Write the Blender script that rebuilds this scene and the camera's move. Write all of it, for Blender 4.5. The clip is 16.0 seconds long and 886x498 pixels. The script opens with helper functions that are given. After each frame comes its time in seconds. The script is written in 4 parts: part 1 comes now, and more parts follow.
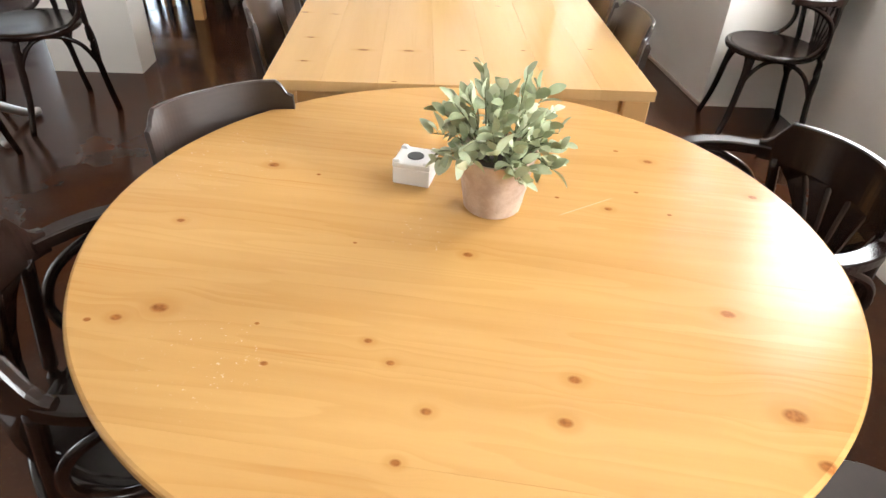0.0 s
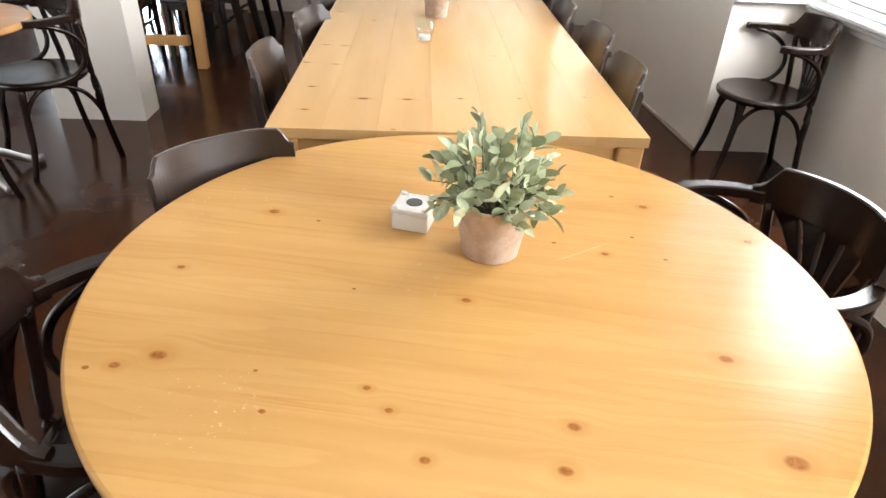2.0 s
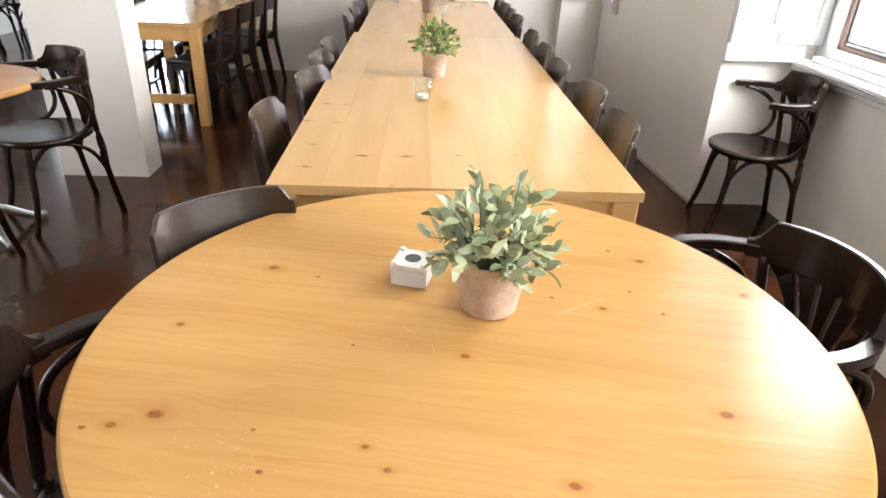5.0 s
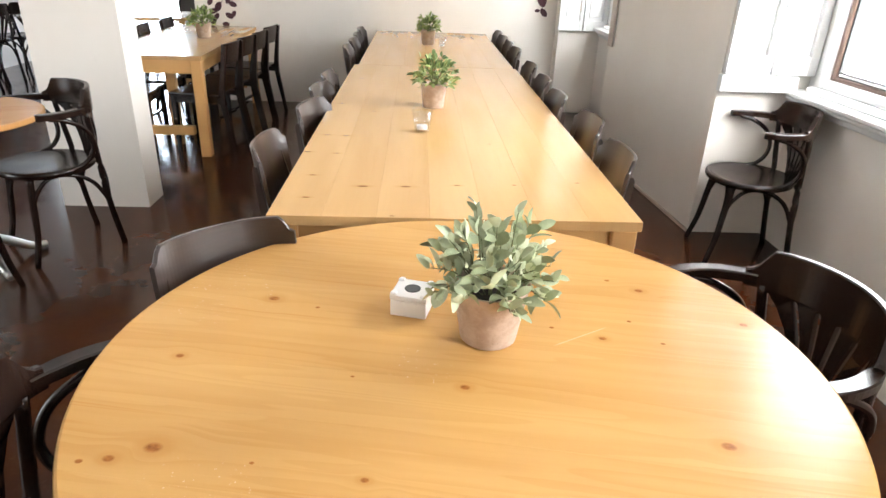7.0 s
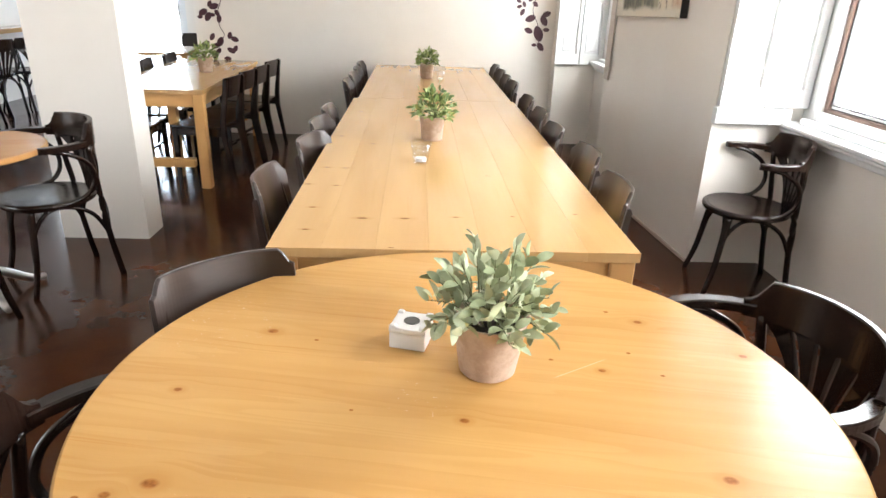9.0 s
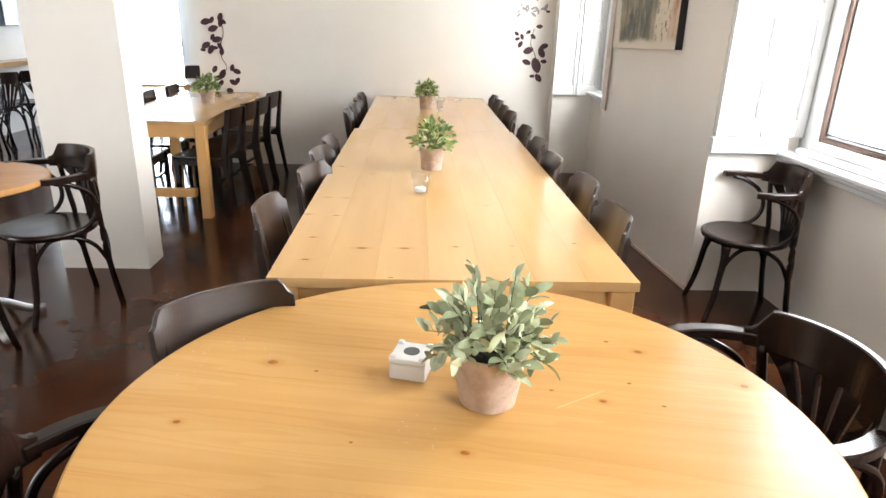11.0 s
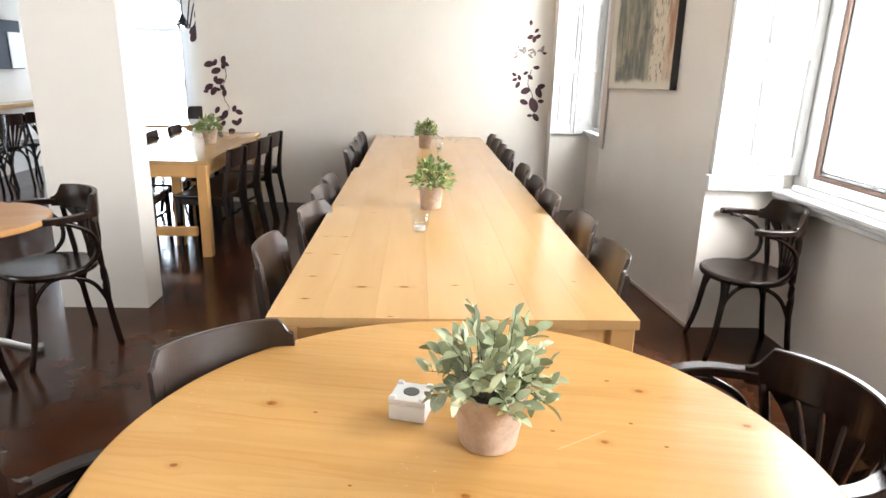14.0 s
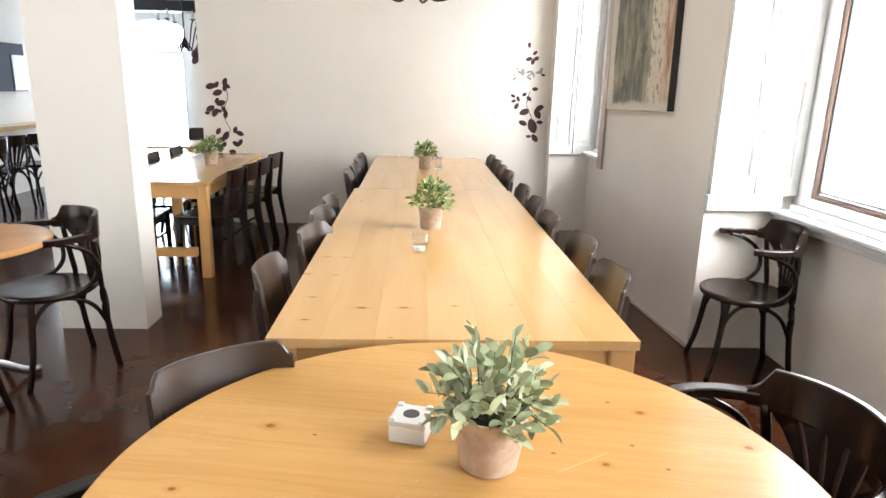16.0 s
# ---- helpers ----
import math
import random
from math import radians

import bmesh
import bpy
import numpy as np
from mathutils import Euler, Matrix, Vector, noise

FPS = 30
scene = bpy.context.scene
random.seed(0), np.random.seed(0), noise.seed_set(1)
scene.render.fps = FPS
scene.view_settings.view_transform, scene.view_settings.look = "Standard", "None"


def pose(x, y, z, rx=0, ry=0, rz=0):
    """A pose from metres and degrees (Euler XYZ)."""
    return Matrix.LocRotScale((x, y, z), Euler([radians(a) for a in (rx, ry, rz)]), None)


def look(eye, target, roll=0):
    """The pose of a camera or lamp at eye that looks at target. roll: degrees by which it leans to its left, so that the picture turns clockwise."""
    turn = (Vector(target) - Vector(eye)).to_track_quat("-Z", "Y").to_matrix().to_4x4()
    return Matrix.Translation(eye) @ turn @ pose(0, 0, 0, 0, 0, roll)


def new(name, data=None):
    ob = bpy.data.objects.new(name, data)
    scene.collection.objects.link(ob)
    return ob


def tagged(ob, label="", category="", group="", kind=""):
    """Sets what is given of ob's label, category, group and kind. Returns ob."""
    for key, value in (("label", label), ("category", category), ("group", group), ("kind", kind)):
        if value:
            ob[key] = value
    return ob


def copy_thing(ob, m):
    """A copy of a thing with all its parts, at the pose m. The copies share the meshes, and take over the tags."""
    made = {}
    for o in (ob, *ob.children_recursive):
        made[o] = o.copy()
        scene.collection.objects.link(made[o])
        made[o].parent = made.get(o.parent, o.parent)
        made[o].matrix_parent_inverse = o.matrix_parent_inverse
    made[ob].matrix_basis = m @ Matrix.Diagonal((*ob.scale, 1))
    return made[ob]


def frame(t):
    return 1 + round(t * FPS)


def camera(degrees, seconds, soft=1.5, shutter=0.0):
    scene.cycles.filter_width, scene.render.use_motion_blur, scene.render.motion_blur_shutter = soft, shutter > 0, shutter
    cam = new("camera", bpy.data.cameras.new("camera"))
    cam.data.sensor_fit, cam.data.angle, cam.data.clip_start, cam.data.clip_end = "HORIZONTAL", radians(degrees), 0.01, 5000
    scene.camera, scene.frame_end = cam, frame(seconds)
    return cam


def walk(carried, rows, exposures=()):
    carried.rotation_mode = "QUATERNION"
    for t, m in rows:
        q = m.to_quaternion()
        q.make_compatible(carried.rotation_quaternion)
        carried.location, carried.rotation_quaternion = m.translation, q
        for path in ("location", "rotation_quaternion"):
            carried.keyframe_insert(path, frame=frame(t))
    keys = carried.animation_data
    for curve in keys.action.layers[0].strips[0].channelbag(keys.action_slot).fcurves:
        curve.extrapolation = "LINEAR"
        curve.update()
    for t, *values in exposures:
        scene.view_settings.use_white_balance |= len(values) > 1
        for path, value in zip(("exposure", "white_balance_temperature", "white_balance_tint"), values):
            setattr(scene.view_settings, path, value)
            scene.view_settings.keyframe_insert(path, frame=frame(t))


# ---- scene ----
cam = camera(70.05, 16.0, soft=1.5)
PATH = (
    (0, 0.0021, 0.0317, 1.4440, -36.130, -2.478, -1.344),
    (0.5, 0.0019, 0.0306, 1.4467, -35.197, -2.497, -1.383),
    (1, 0.0019, 0.0295, 1.4495, -34.213, -2.465, -1.450),
    (1.5, 0.0019, 0.0285, 1.4519, -33.351, -2.412, -1.494),
    (2, 0.0019, 0.0271, 1.4548, -32.280, -2.370, -1.574),
    (2.5, 0.0019, 0.0260, 1.4573, -31.385, -2.320, -1.623),
    (3, 0.0017, 0.0249, 1.4596, -30.566, -2.323, -1.655),
    (3.5, 0.0017, 0.0239, 1.4618, -29.755, -2.286, -1.705),
    (4, 0.0017, 0.0228, 1.4639, -28.984, -2.238, -1.753),
    (6.5, 0.0013, 0.0182, 1.4728, -25.657, -2.095, -1.906),
    (7, 0.0013, 0.0173, 1.4745, -25.012, -2.046, -1.936),
    (7.5, 0.0012, 0.0162, 1.4762, -24.329, -2.026, -1.960),
    (8, 0.0011, 0.0152, 1.4780, -23.645, -1.988, -1.996),
    (8.5, 0.0011, 0.0141, 1.4798, -22.946, -1.960, -2.045),
    (9, 0.0010, 0.0130, 1.4814, -22.281, -1.937, -2.090),
    (11.5, 0.0007, 0.0077, 1.4893, -19.100, -1.735, -2.198),
    (12, 0.0007, 0.0067, 1.4907, -18.508, -1.700, -2.223),
    (12.5, 0.0005, 0.0058, 1.4921, -17.937, -1.687, -2.226),
    (13, 0.0005, 0.0048, 1.4934, -17.363, -1.649, -2.259),
    (13.5, 0.0004, 0.0039, 1.4947, -16.843, -1.615, -2.265),
    (14, 0.0004, 0.0031, 1.4958, -16.368, -1.579, -2.281),
    (14.5, 0.0003, 0.0022, 1.4969, -15.885, -1.542, -2.292),
    (15, 0.0002, 0.0015, 1.4980, -15.434, -1.539, -2.316),
    (15.5, 0.0002, 0.0008, 1.4989, -15.030, -1.482, -2.334),
    (16, 0.0000, 0.0000, 1.5000, -14.571, -1.490, -2.331),
)
EXPOSURES = ((0, 0.36), (16, 0.36))
walk(cam, [(t, pose(x, y, z, 90 + tilt, lean, turn)) for t, x, y, z, tilt, lean, turn in PATH], EXPOSURES)

# ---- world and large lights ----
world = bpy.data.worlds.new("daylight")
scene.world = world
world.use_nodes = True
wn = world.node_tree.nodes
sky = wn.new("ShaderNodeTexSky")
sky.sky_type = "NISHITA"
sky.sun_disc = False
sky.sun_elevation, sky.sun_rotation = radians(40), radians(200)
wn["Background"].inputs[1].default_value = 0.12
world.node_tree.links.new(sky.outputs[0], wn["Background"].inputs[0])


def window_light(name, at, facing, width, height, watts, colour):
    """Sky light that enters by a window: an area lamp in its opening."""
    data = bpy.data.lights.new(name, "AREA")
    data.shape, data.size, data.size_y, data.energy, data.color = "RECTANGLE", width, height, watts, colour
    lamp = new(name, data)
    lamp.matrix_world = look(at, Vector(at) + Vector(facing))
    return lamp


window_light("daylight_near_window", (2.215, 2.70, 1.77), (-1, 0, 0), 1.20, 1.56, 94, (0.95, 0.97, 1.0))
window_light("daylight_far_window", (1.945, 5.94, 1.77), (-1, 0, 0), 0.94, 1.56, 36, (0.94, 0.97, 1.0))
window_light("daylight_side_window", (2.455, -0.56, 1.77), (-1, 0, 0), 1.20, 1.56, 126, (0.96, 0.98, 1.0))
window_light("daylight_balcony_door", (-4.25, 11.62, 1.45), (0, -1, 0), 1.5, 2.6, 215, (0.64, 0.81, 1.0))
window_light("daylight_side_room", (-5.3, 9.8, 1.8), (1, 0, 0), 1.5, 1.9, 24, (0.60, 0.79, 1.0))
# Added fill with no known source; it brightens the window wall and piers.
window_light("fill_unseen_west", (-5.3, 1.0, 1.6), (1, 0, 0), 1.7, 2.0, 38, (0.90, 0.95, 1.0))


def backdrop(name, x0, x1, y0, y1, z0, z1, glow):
    """A glowing box outside a window that stands in for overexposed daylight."""
    m = bpy.data.materials.new("daylight_glow")
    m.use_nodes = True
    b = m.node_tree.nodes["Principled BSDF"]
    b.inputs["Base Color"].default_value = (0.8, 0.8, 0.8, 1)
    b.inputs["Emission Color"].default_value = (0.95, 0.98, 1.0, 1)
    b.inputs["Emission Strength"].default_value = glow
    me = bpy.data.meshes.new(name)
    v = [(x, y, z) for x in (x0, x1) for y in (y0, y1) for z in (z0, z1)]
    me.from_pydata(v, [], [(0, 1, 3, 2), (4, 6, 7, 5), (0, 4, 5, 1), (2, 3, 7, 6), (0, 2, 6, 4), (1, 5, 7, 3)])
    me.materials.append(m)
    return tagged(new(name, me), "plain glowing backdrop in place of overexposed daylight outside the windows", kind="structure")


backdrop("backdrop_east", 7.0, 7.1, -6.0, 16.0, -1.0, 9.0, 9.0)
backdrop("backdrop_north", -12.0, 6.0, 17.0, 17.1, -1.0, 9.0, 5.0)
# Unseen glowing box, added beyond the openings of the west wall.
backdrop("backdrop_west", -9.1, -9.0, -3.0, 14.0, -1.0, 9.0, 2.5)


# ---- materials ----
def material(name, base, rough=0.5, metal=0.0):
    m = bpy.data.materials.new(name)
    m.use_nodes = True
    b = m.node_tree.nodes["Principled BSDF"]
    b.inputs["Base Color"].default_value = (*base, 1)
    b.inputs["Roughness"].default_value = rough
    b.inputs["Metallic"].default_value = metal
    return m


class Graph:
    """Short names for building node trees."""

    def __init__(self, m):
        self.tree = m.node_tree
        self.bsdf = m.node_tree.nodes["Principled BSDF"]

    def node(self, kind):
        return self.tree.nodes.new(kind)

    def link(self, a, b):
        self.tree.links.new(a, b)

    def put(self, socket, value):
        if hasattr(value, "is_output"):
            self.link(value, socket)
        else:
            socket.default_value = value

    def math(self, op, a, b=0.0, c=0.0):
        n = self.node("ShaderNodeMath")
        n.operation = op
        for s, v in zip(n.inputs, (a, b, c)):
            self.put(s, v)
        return n.outputs[0]

    def vec(self, op, a, b):
        n = self.node("ShaderNodeVectorMath")
        n.operation = op
        self.put(n.inputs[0], a)
        self.put(n.inputs[1], b)
        return n.outputs["Value"] if op in ("LENGTH", "DISTANCE", "DOT_PRODUCT") else n.outputs[0]

    def ramp(self, value, lo, hi, a=0.0, b=1.0):
        n = self.node("ShaderNodeMapRange")
        n.interpolation_type = "SMOOTHSTEP"
        for s, v in zip(n.inputs, (value, lo, hi, a, b)):
            self.put(s, v)
        return n.outputs[0]

    def noise(self, vector, scale, detail=3.0, rough=0.55):
        n = self.node("ShaderNodeTexNoise")
        self.put(n.inputs["Vector"], vector)
        n.inputs["Scale"].default_value = scale
        n.inputs["Detail"].default_value = detail
        n.inputs["Roughness"].default_value = rough
        return n.outputs[0]

    def mix(self, factor, a, b, mode="MIX"):
        n = self.node("ShaderNodeMix")
        n.data_type, n.blend_type = "RGBA", mode
        self.put(n.inputs[0], factor)
        for s, v in ((n.inputs[6], a), (n.inputs[7], b)):
            self.put(s, (*v, 1) if isinstance(v, tuple) and len(v) == 3 else v)
        return n.outputs[2]

    def bump(self, height, strength, distance=0.01):
        n = self.node("ShaderNodeBump")
        n.inputs["Strength"].default_value = strength
        n.inputs["Distance"].default_value = distance
        self.link(height, n.inputs["Height"])
        self.link(n.outputs[0], self.bsdf.inputs["Normal"])

    def coords(self):
        return self.node("ShaderNodeTexCoord").outputs["Object"]

    def split(self, v):
        n = self.node("ShaderNodeSeparateXYZ")
        self.link(v, n.inputs[0])
        return n.outputs

    def join(self, x, y, z=0.0):
        n = self.node("ShaderNodeCombineXYZ")
        for s, v in zip(n.inputs, (x, y, z)):
            self.put(s, v)
        return n.outputs[0]

    def random(self):
        return self.node("ShaderNodeObjectInfo").outputs["Random"]


def pine(name, light, dark, knots=(), along="x", rough=0.235, stretch=(0.75, 1.0), scuffs=(), grain=0.6, gloss=0.18, streaks=0.25, scratch=(), knot=((0.15, 0.045, 0.010), (0.46, 0.18, 0.04))):
    """Varnished pine: long grain, growth bands that bend round the knots, a tone for each board."""
    m = material(name, light, rough)
    g = Graph(m)
    p = g.coords()
    x, y, z = g.split(p)
    if along == "y":
        x, y = y, x
    if along == "z":
        x, z = z, x
    tone = g.random()
    shift, dark_knot, halo = y, None, None
    for kx, ky, size in knots:
        dx, dy = g.math("SUBTRACT", x, kx), g.math("SUBTRACT", y, ky)
        d = g.vec("LENGTH", g.join(g.math("MULTIPLY", dx, stretch[0] / size), g.math("MULTIPLY", dy, stretch[1] / size)), (0, 0, 0))
        core = g.ramp(d, 1.0, 0.45)
        dark_knot = core if dark_knot is None else g.math("MAXIMUM", dark_knot, core)
        if size > 0.006:
            w = g.ramp(d, 6.0, 0.6, 0.0, 0.75)
            shift = g.math("SUBTRACT", shift, g.math("MULTIPLY", dy, w))
            ring = g.math("MULTIPLY", g.ramp(d, 2.4, 1.0), 0.85)
            halo = ring if halo is None else g.math("MAXIMUM", halo, ring)
    slow = g.join(g.math("MULTIPLY", x, 0.45), g.math("MULTIPLY", shift, 7.0), g.math("MULTIPLY", tone, 37.0))
    bands_in = g.noise(slow, 1.6, 2.0, 0.5)
    bands = g.math("FRACT", g.math("MULTIPLY", bands_in, 9.0))
    bands = g.math("MULTIPLY", g.ramp(bands, 0.25, 0.95), g.ramp(bands, 1.0, 0.94))
    fibre = g.noise(g.join(g.math("MULTIPLY", x, 9.0), g.math("MULTIPLY", shift, 210.0), z), 1.0, 3.0, 0.6)
    cloud = g.noise(g.join(g.math("MULTIPLY", x, 0.8), g.math("MULTIPLY", y, 5.0), g.math("MULTIPLY", tone, 11.0)), 1.7, 1.0, 0.5)
    f = g.math("ADD", g.math("MULTIPLY", bands, 0.26 * grain), g.math("MULTIPLY", g.ramp(fibre, 0.3, 0.75), 0.10 * grain))
    f = g.math("ADD", f, g.math("MULTIPLY", g.ramp(cloud, 0.25, 0.75), 0.36))
    f = g.math("ADD", f, g.math("MULTIPLY", tone, 0.14))
    colour = g.mix(f, light, dark)
    flame = g.noise(g.join(g.math("MULTIPLY", x, 0.7), g.math("MULTIPLY", shift, 24.0), g.math("MULTIPLY", tone, 53.0)), 1.3, 2.0, 0.45)
    lines = g.math("MULTIPLY", g.ramp(flame, 0.565, 0.60), g.ramp(flame, 0.66, 0.605))
    broad = g.noise(g.join(g.math("MULTIPLY", x, 1.1), g.math("MULTIPLY", shift, 9.0), g.math("MULTIPLY", tone, 17.0)), 1.1, 2.0, 0.5)
    colour = g.mix(g.math("MULTIPLY", g.math("MULTIPLY", lines, g.ramp(broad, 0.52, 0.70)), streaks), colour, tuple(c * k for c, k in zip(dark, (0.92, 0.74, 0.52))))
    if halo is not None:
        colour = g.mix(g.math("MULTIPLY", halo, 0.36), colour, tuple(c * k for c, k in zip(dark, (0.92, 0.80, 0.62))))
    if dark_knot is not None:
        inner = g.noise(p, 120.0, 1.0)
        colour = g.mix(dark_knot, colour, g.mix(inner, *knot))
    if scuffs:
        specks = g.ramp(g.noise(p, 150.0, 2.0, 0.6), 0.66, 0.74)
        for cx, cy, reach in scuffs:
            near = g.ramp(g.vec("DISTANCE", g.join(x, y), (cx, cy, 0.0)), reach, reach * 0.3, 0.0, 0.36)
            colour = g.mix(g.math("MULTIPLY", near, specks), colour, (0.90, 0.78, 0.62))
    if scratch:
        (ax, ay, _), (bx, by, _) = scratch
        reach = math.hypot(bx - ax, by - ay)
        ux, uy = (bx - ax) / reach, (by - ay) / reach
        px, py = g.math("SUBTRACT", x, ax), g.math("SUBTRACT", y, ay)
        along_it = g.math("ADD", g.math("MULTIPLY", px, ux), g.math("MULTIPLY", py, uy))
        across = g.math("ABSOLUTE", g.math("SUBTRACT", g.math("MULTIPLY", py, ux), g.math("MULTIPLY", px, uy)))
        mark = g.math("MULTIPLY", g.ramp(across, 0.0022, 0.0008), g.math("MULTIPLY", g.ramp(along_it, 0.0, 0.02), g.ramp(along_it, reach, reach - 0.03)))
        colour = g.mix(g.math("MULTIPLY", mark, 0.24), colour, (0.86, 0.72, 0.54))
    g.link(colour, g.bsdf.inputs["Base Color"])
    wear = g.noise(p, 3.0, 2.0, 0.5)
    r = g.ramp(wear, 0.25, 0.8, rough - 0.02, rough + 0.03)
    g.link(r, g.bsdf.inputs["Roughness"])
    g.bsdf.inputs["Specular IOR Level"].default_value = gloss
    g.bump(fibre, 0.05, 0.001)
    return m


def dark_wood(name, base, worn, rough):
    m = material(name, base, rough)
    g = Graph(m)
    p = g.coords()
    x, y, z = g.split(p)
    grain = g.noise(g.join(g.math("MULTIPLY", x, 30.0), g.math("MULTIPLY", y, 30.0), g.math("MULTIPLY", z, 160.0)), 1.0, 3.0)
    patch = g.noise(p, 5.0, 1.0, 0.5)
    tone = g.math("ADD", g.math("MULTIPLY", g.ramp(grain, 0.3, 0.75), 0.5), g.math("MULTIPLY", g.ramp(patch, 0.4, 0.8), 0.5))
    g.link(g.mix(tone, base, worn), g.bsdf.inputs["Base Color"])
    g.link(g.ramp(patch, 0.3, 0.8, rough - 0.03, rough + 0.05), g.bsdf.inputs["Roughness"])
    g.bsdf.inputs["Specular IOR Level"].default_value = 0.40
    return m


def plaster(name, base, dirt, rough=0.75):
    m = material(name, base, rough)
    g = Graph(m)
    p = g.node("ShaderNodeNewGeometry").outputs["Position"]
    big, small = g.noise(p, 0.9, 4.0, 0.6), g.noise(p, 45.0, 4.0, 0.6)
    marks = g.ramp(g.noise(p, 5.5, 5.0, 0.7), 0.66, 0.80)
    c = g.mix(g.ramp(big, 0.35, 0.75), base, dirt)
    c = g.mix(g.math("MULTIPLY", marks, 0.35), c, tuple(v * 0.72 for v in dirt))
    g.link(c, g.bsdf.inputs["Base Color"])
    g.bump(g.math("ADD", small, g.math("MULTIPLY", big, 2.0)), 0.12, 0.004)
    return m


def floor_material():
    m = material("waxed_dark_concrete", (0.06, 0.03, 0.02), 0.3)
    g = Graph(m)
    p = g.node("ShaderNodeNewGeometry").outputs["Position"]
    a, b, c = g.noise(p, 1.1, 2.0, 0.5), g.noise(p, 6.0, 3.0, 0.55), g.noise(p, 60.0, 2.0, 0.5)
    col = g.mix(g.ramp(a, 0.3, 0.75), (0.038, 0.0132, 0.0060), (0.086, 0.0300, 0.0124))
    col = g.mix(g.math("MULTIPLY", g.ramp(b, 0.4, 0.8), 0.5), col, (0.024, 0.011, 0.007))
    col = g.mix(g.math("MULTIPLY", g.ramp(c, 0.55, 0.85), 0.25), col, (0.10, 0.05, 0.03))
    g.link(col, g.bsdf.inputs["Base Color"])
    g.bsdf.inputs["Specular IOR Level"].default_value = 0.26
    g.link(g.ramp(b, 0.25, 0.8, 0.12, 0.24), g.bsdf.inputs["Roughness"])
    g.bump(g.math("ADD", g.math("MULTIPLY", a, 3.0), b), 0.10, 0.008)
    return m


def turned(points, angle, origin):
    """Points of the plan in the axes of a table that stands at origin, turned by angle degrees."""
    c, s = math.cos(radians(-angle)), math.sin(radians(-angle))
    return [((x - origin[0]) * c - (y - origin[1]) * s, (x - origin[0]) * s + (y - origin[1]) * c, r) for x, y, r in points]


ROUND_AT, ROUND_TURN, ROUND_R = (0.105, 1.064), -9.3, 0.712
round_knots = turned([(-0.315, 1.287, 0.012), (-0.449, 1.058, 0.008), (0.100, 0.966, 0.009), (0.548, 1.349, 0.010), (0.403, 1.136, 0.008),
                      (0.530, 0.813, 0.012), (-0.406, 0.806, 0.014), (-0.465, 0.782, 0.009), (-0.507, 0.776, 0.006), (-0.067, 0.738, 0.0065),
                      (-0.216, 0.688, 0.006), (-0.031, 0.692, 0.0065), (0.241, 0.663, 0.010), (0.213, 0.585, 0.0105), (0.022, 0.602, 0.008),
                      (0.543, 0.600, 0.017), (0.548, 0.517, 0.013), (-0.017, 0.520, 0.007), (-0.244, 0.773, 0.004), (-0.110, 0.996, 0.004),
                      (-0.211, 1.249, 0.005), (0.484, 1.400, 0.006), (0.527, 1.118, 0.005), (0.737, 1.197, 0.009), (0.481, 1.206, 0.005), (0.302, 1.177, 0.005)], ROUND_TURN, ROUND_AT)
long_knots = [(y, x, r) for x, y, r in [(-0.350, 1.945, 0.008), (-0.361, 2.170, 0.008), (-0.177, 2.063, 0.012), (-0.031, 2.068, 0.011), (-0.310, 2.443, 0.007),
              (-0.380, 2.714, 0.009), (-0.424, 2.454, 0.009), (-0.390, 3.347, 0.009), (-0.300, 2.709, 0.009), (-0.068, 1.800, 0.006), (0.146, 2.091, 0.007),
              (0.313, 2.631, 0.006), (0.348, 2.109, 0.006), (-0.212, 3.186, 0.007), (-0.345, 4.079, 0.008), (0.580, 2.147, 0.006)]]
M_ROUND = pine("honey_pine", (0.585, 0.338, 0.120), (0.446, 0.220, 0.061), round_knots, grain=0.75, gloss=0.28, streaks=0.42, scratch=turned([(0.290, 1.105, 0), (0.430, 1.185, 0)], ROUND_TURN, ROUND_AT), scuffs=turned([(-0.44, 1.34, 0.20), (0.02, 1.03, 0.09), (-0.30, 0.70, 0.14)], ROUND_TURN, ROUND_AT))
M_LONG = pine("pale_pine", (0.595, 0.370, 0.163), (0.47, 0.262, 0.096), long_knots, "y", 0.13, (1.45, 0.50), grain=0.2, gloss=0.36, streaks=0.10, knot=((0.075, 0.022, 0.006), (0.26, 0.10, 0.025)))
M_PINE = pine("plain_pine", (0.60, 0.375, 0.168), (0.47, 0.262, 0.096), (), "y", 0.13, grain=0.4, gloss=0.4)
M_PINE_LEG = pine("pine_leg", (0.72, 0.42, 0.17), (0.55, 0.29, 0.10), (), "z", 0.4)
M_OLD_PINE = pine("orange_pine", (0.52, 0.27, 0.10), (0.40, 0.18, 0.058), (), "x", 0.22, gloss=0.4)
M_BENT = dark_wood("dark_bentwood", (0.012, 0.0055, 0.0036), (0.020, 0.0092, 0.006), 0.20)
M_PLY = dark_wood("dark_plywood", (0.021, 0.0112, 0.0078), (0.036, 0.020, 0.0145), 0.36)
M_PLY.node_tree.nodes["Principled BSDF"].inputs["Coat Weight"].default_value = 0.8
M_PLY.node_tree.nodes["Principled BSDF"].inputs["Coat Roughness"].default_value = 0.34
M_WALL = plaster("white_plaster", (0.815, 0.772, 0.715), (0.765, 0.715, 0.655))
M_CEIL = plaster("ceiling_white", (0.84, 0.83, 0.80), (0.80, 0.79, 0.76))
M_PAINT = plaster("white_gloss_paint", (0.74, 0.74, 0.735), (0.69, 0.69, 0.685), 0.4)
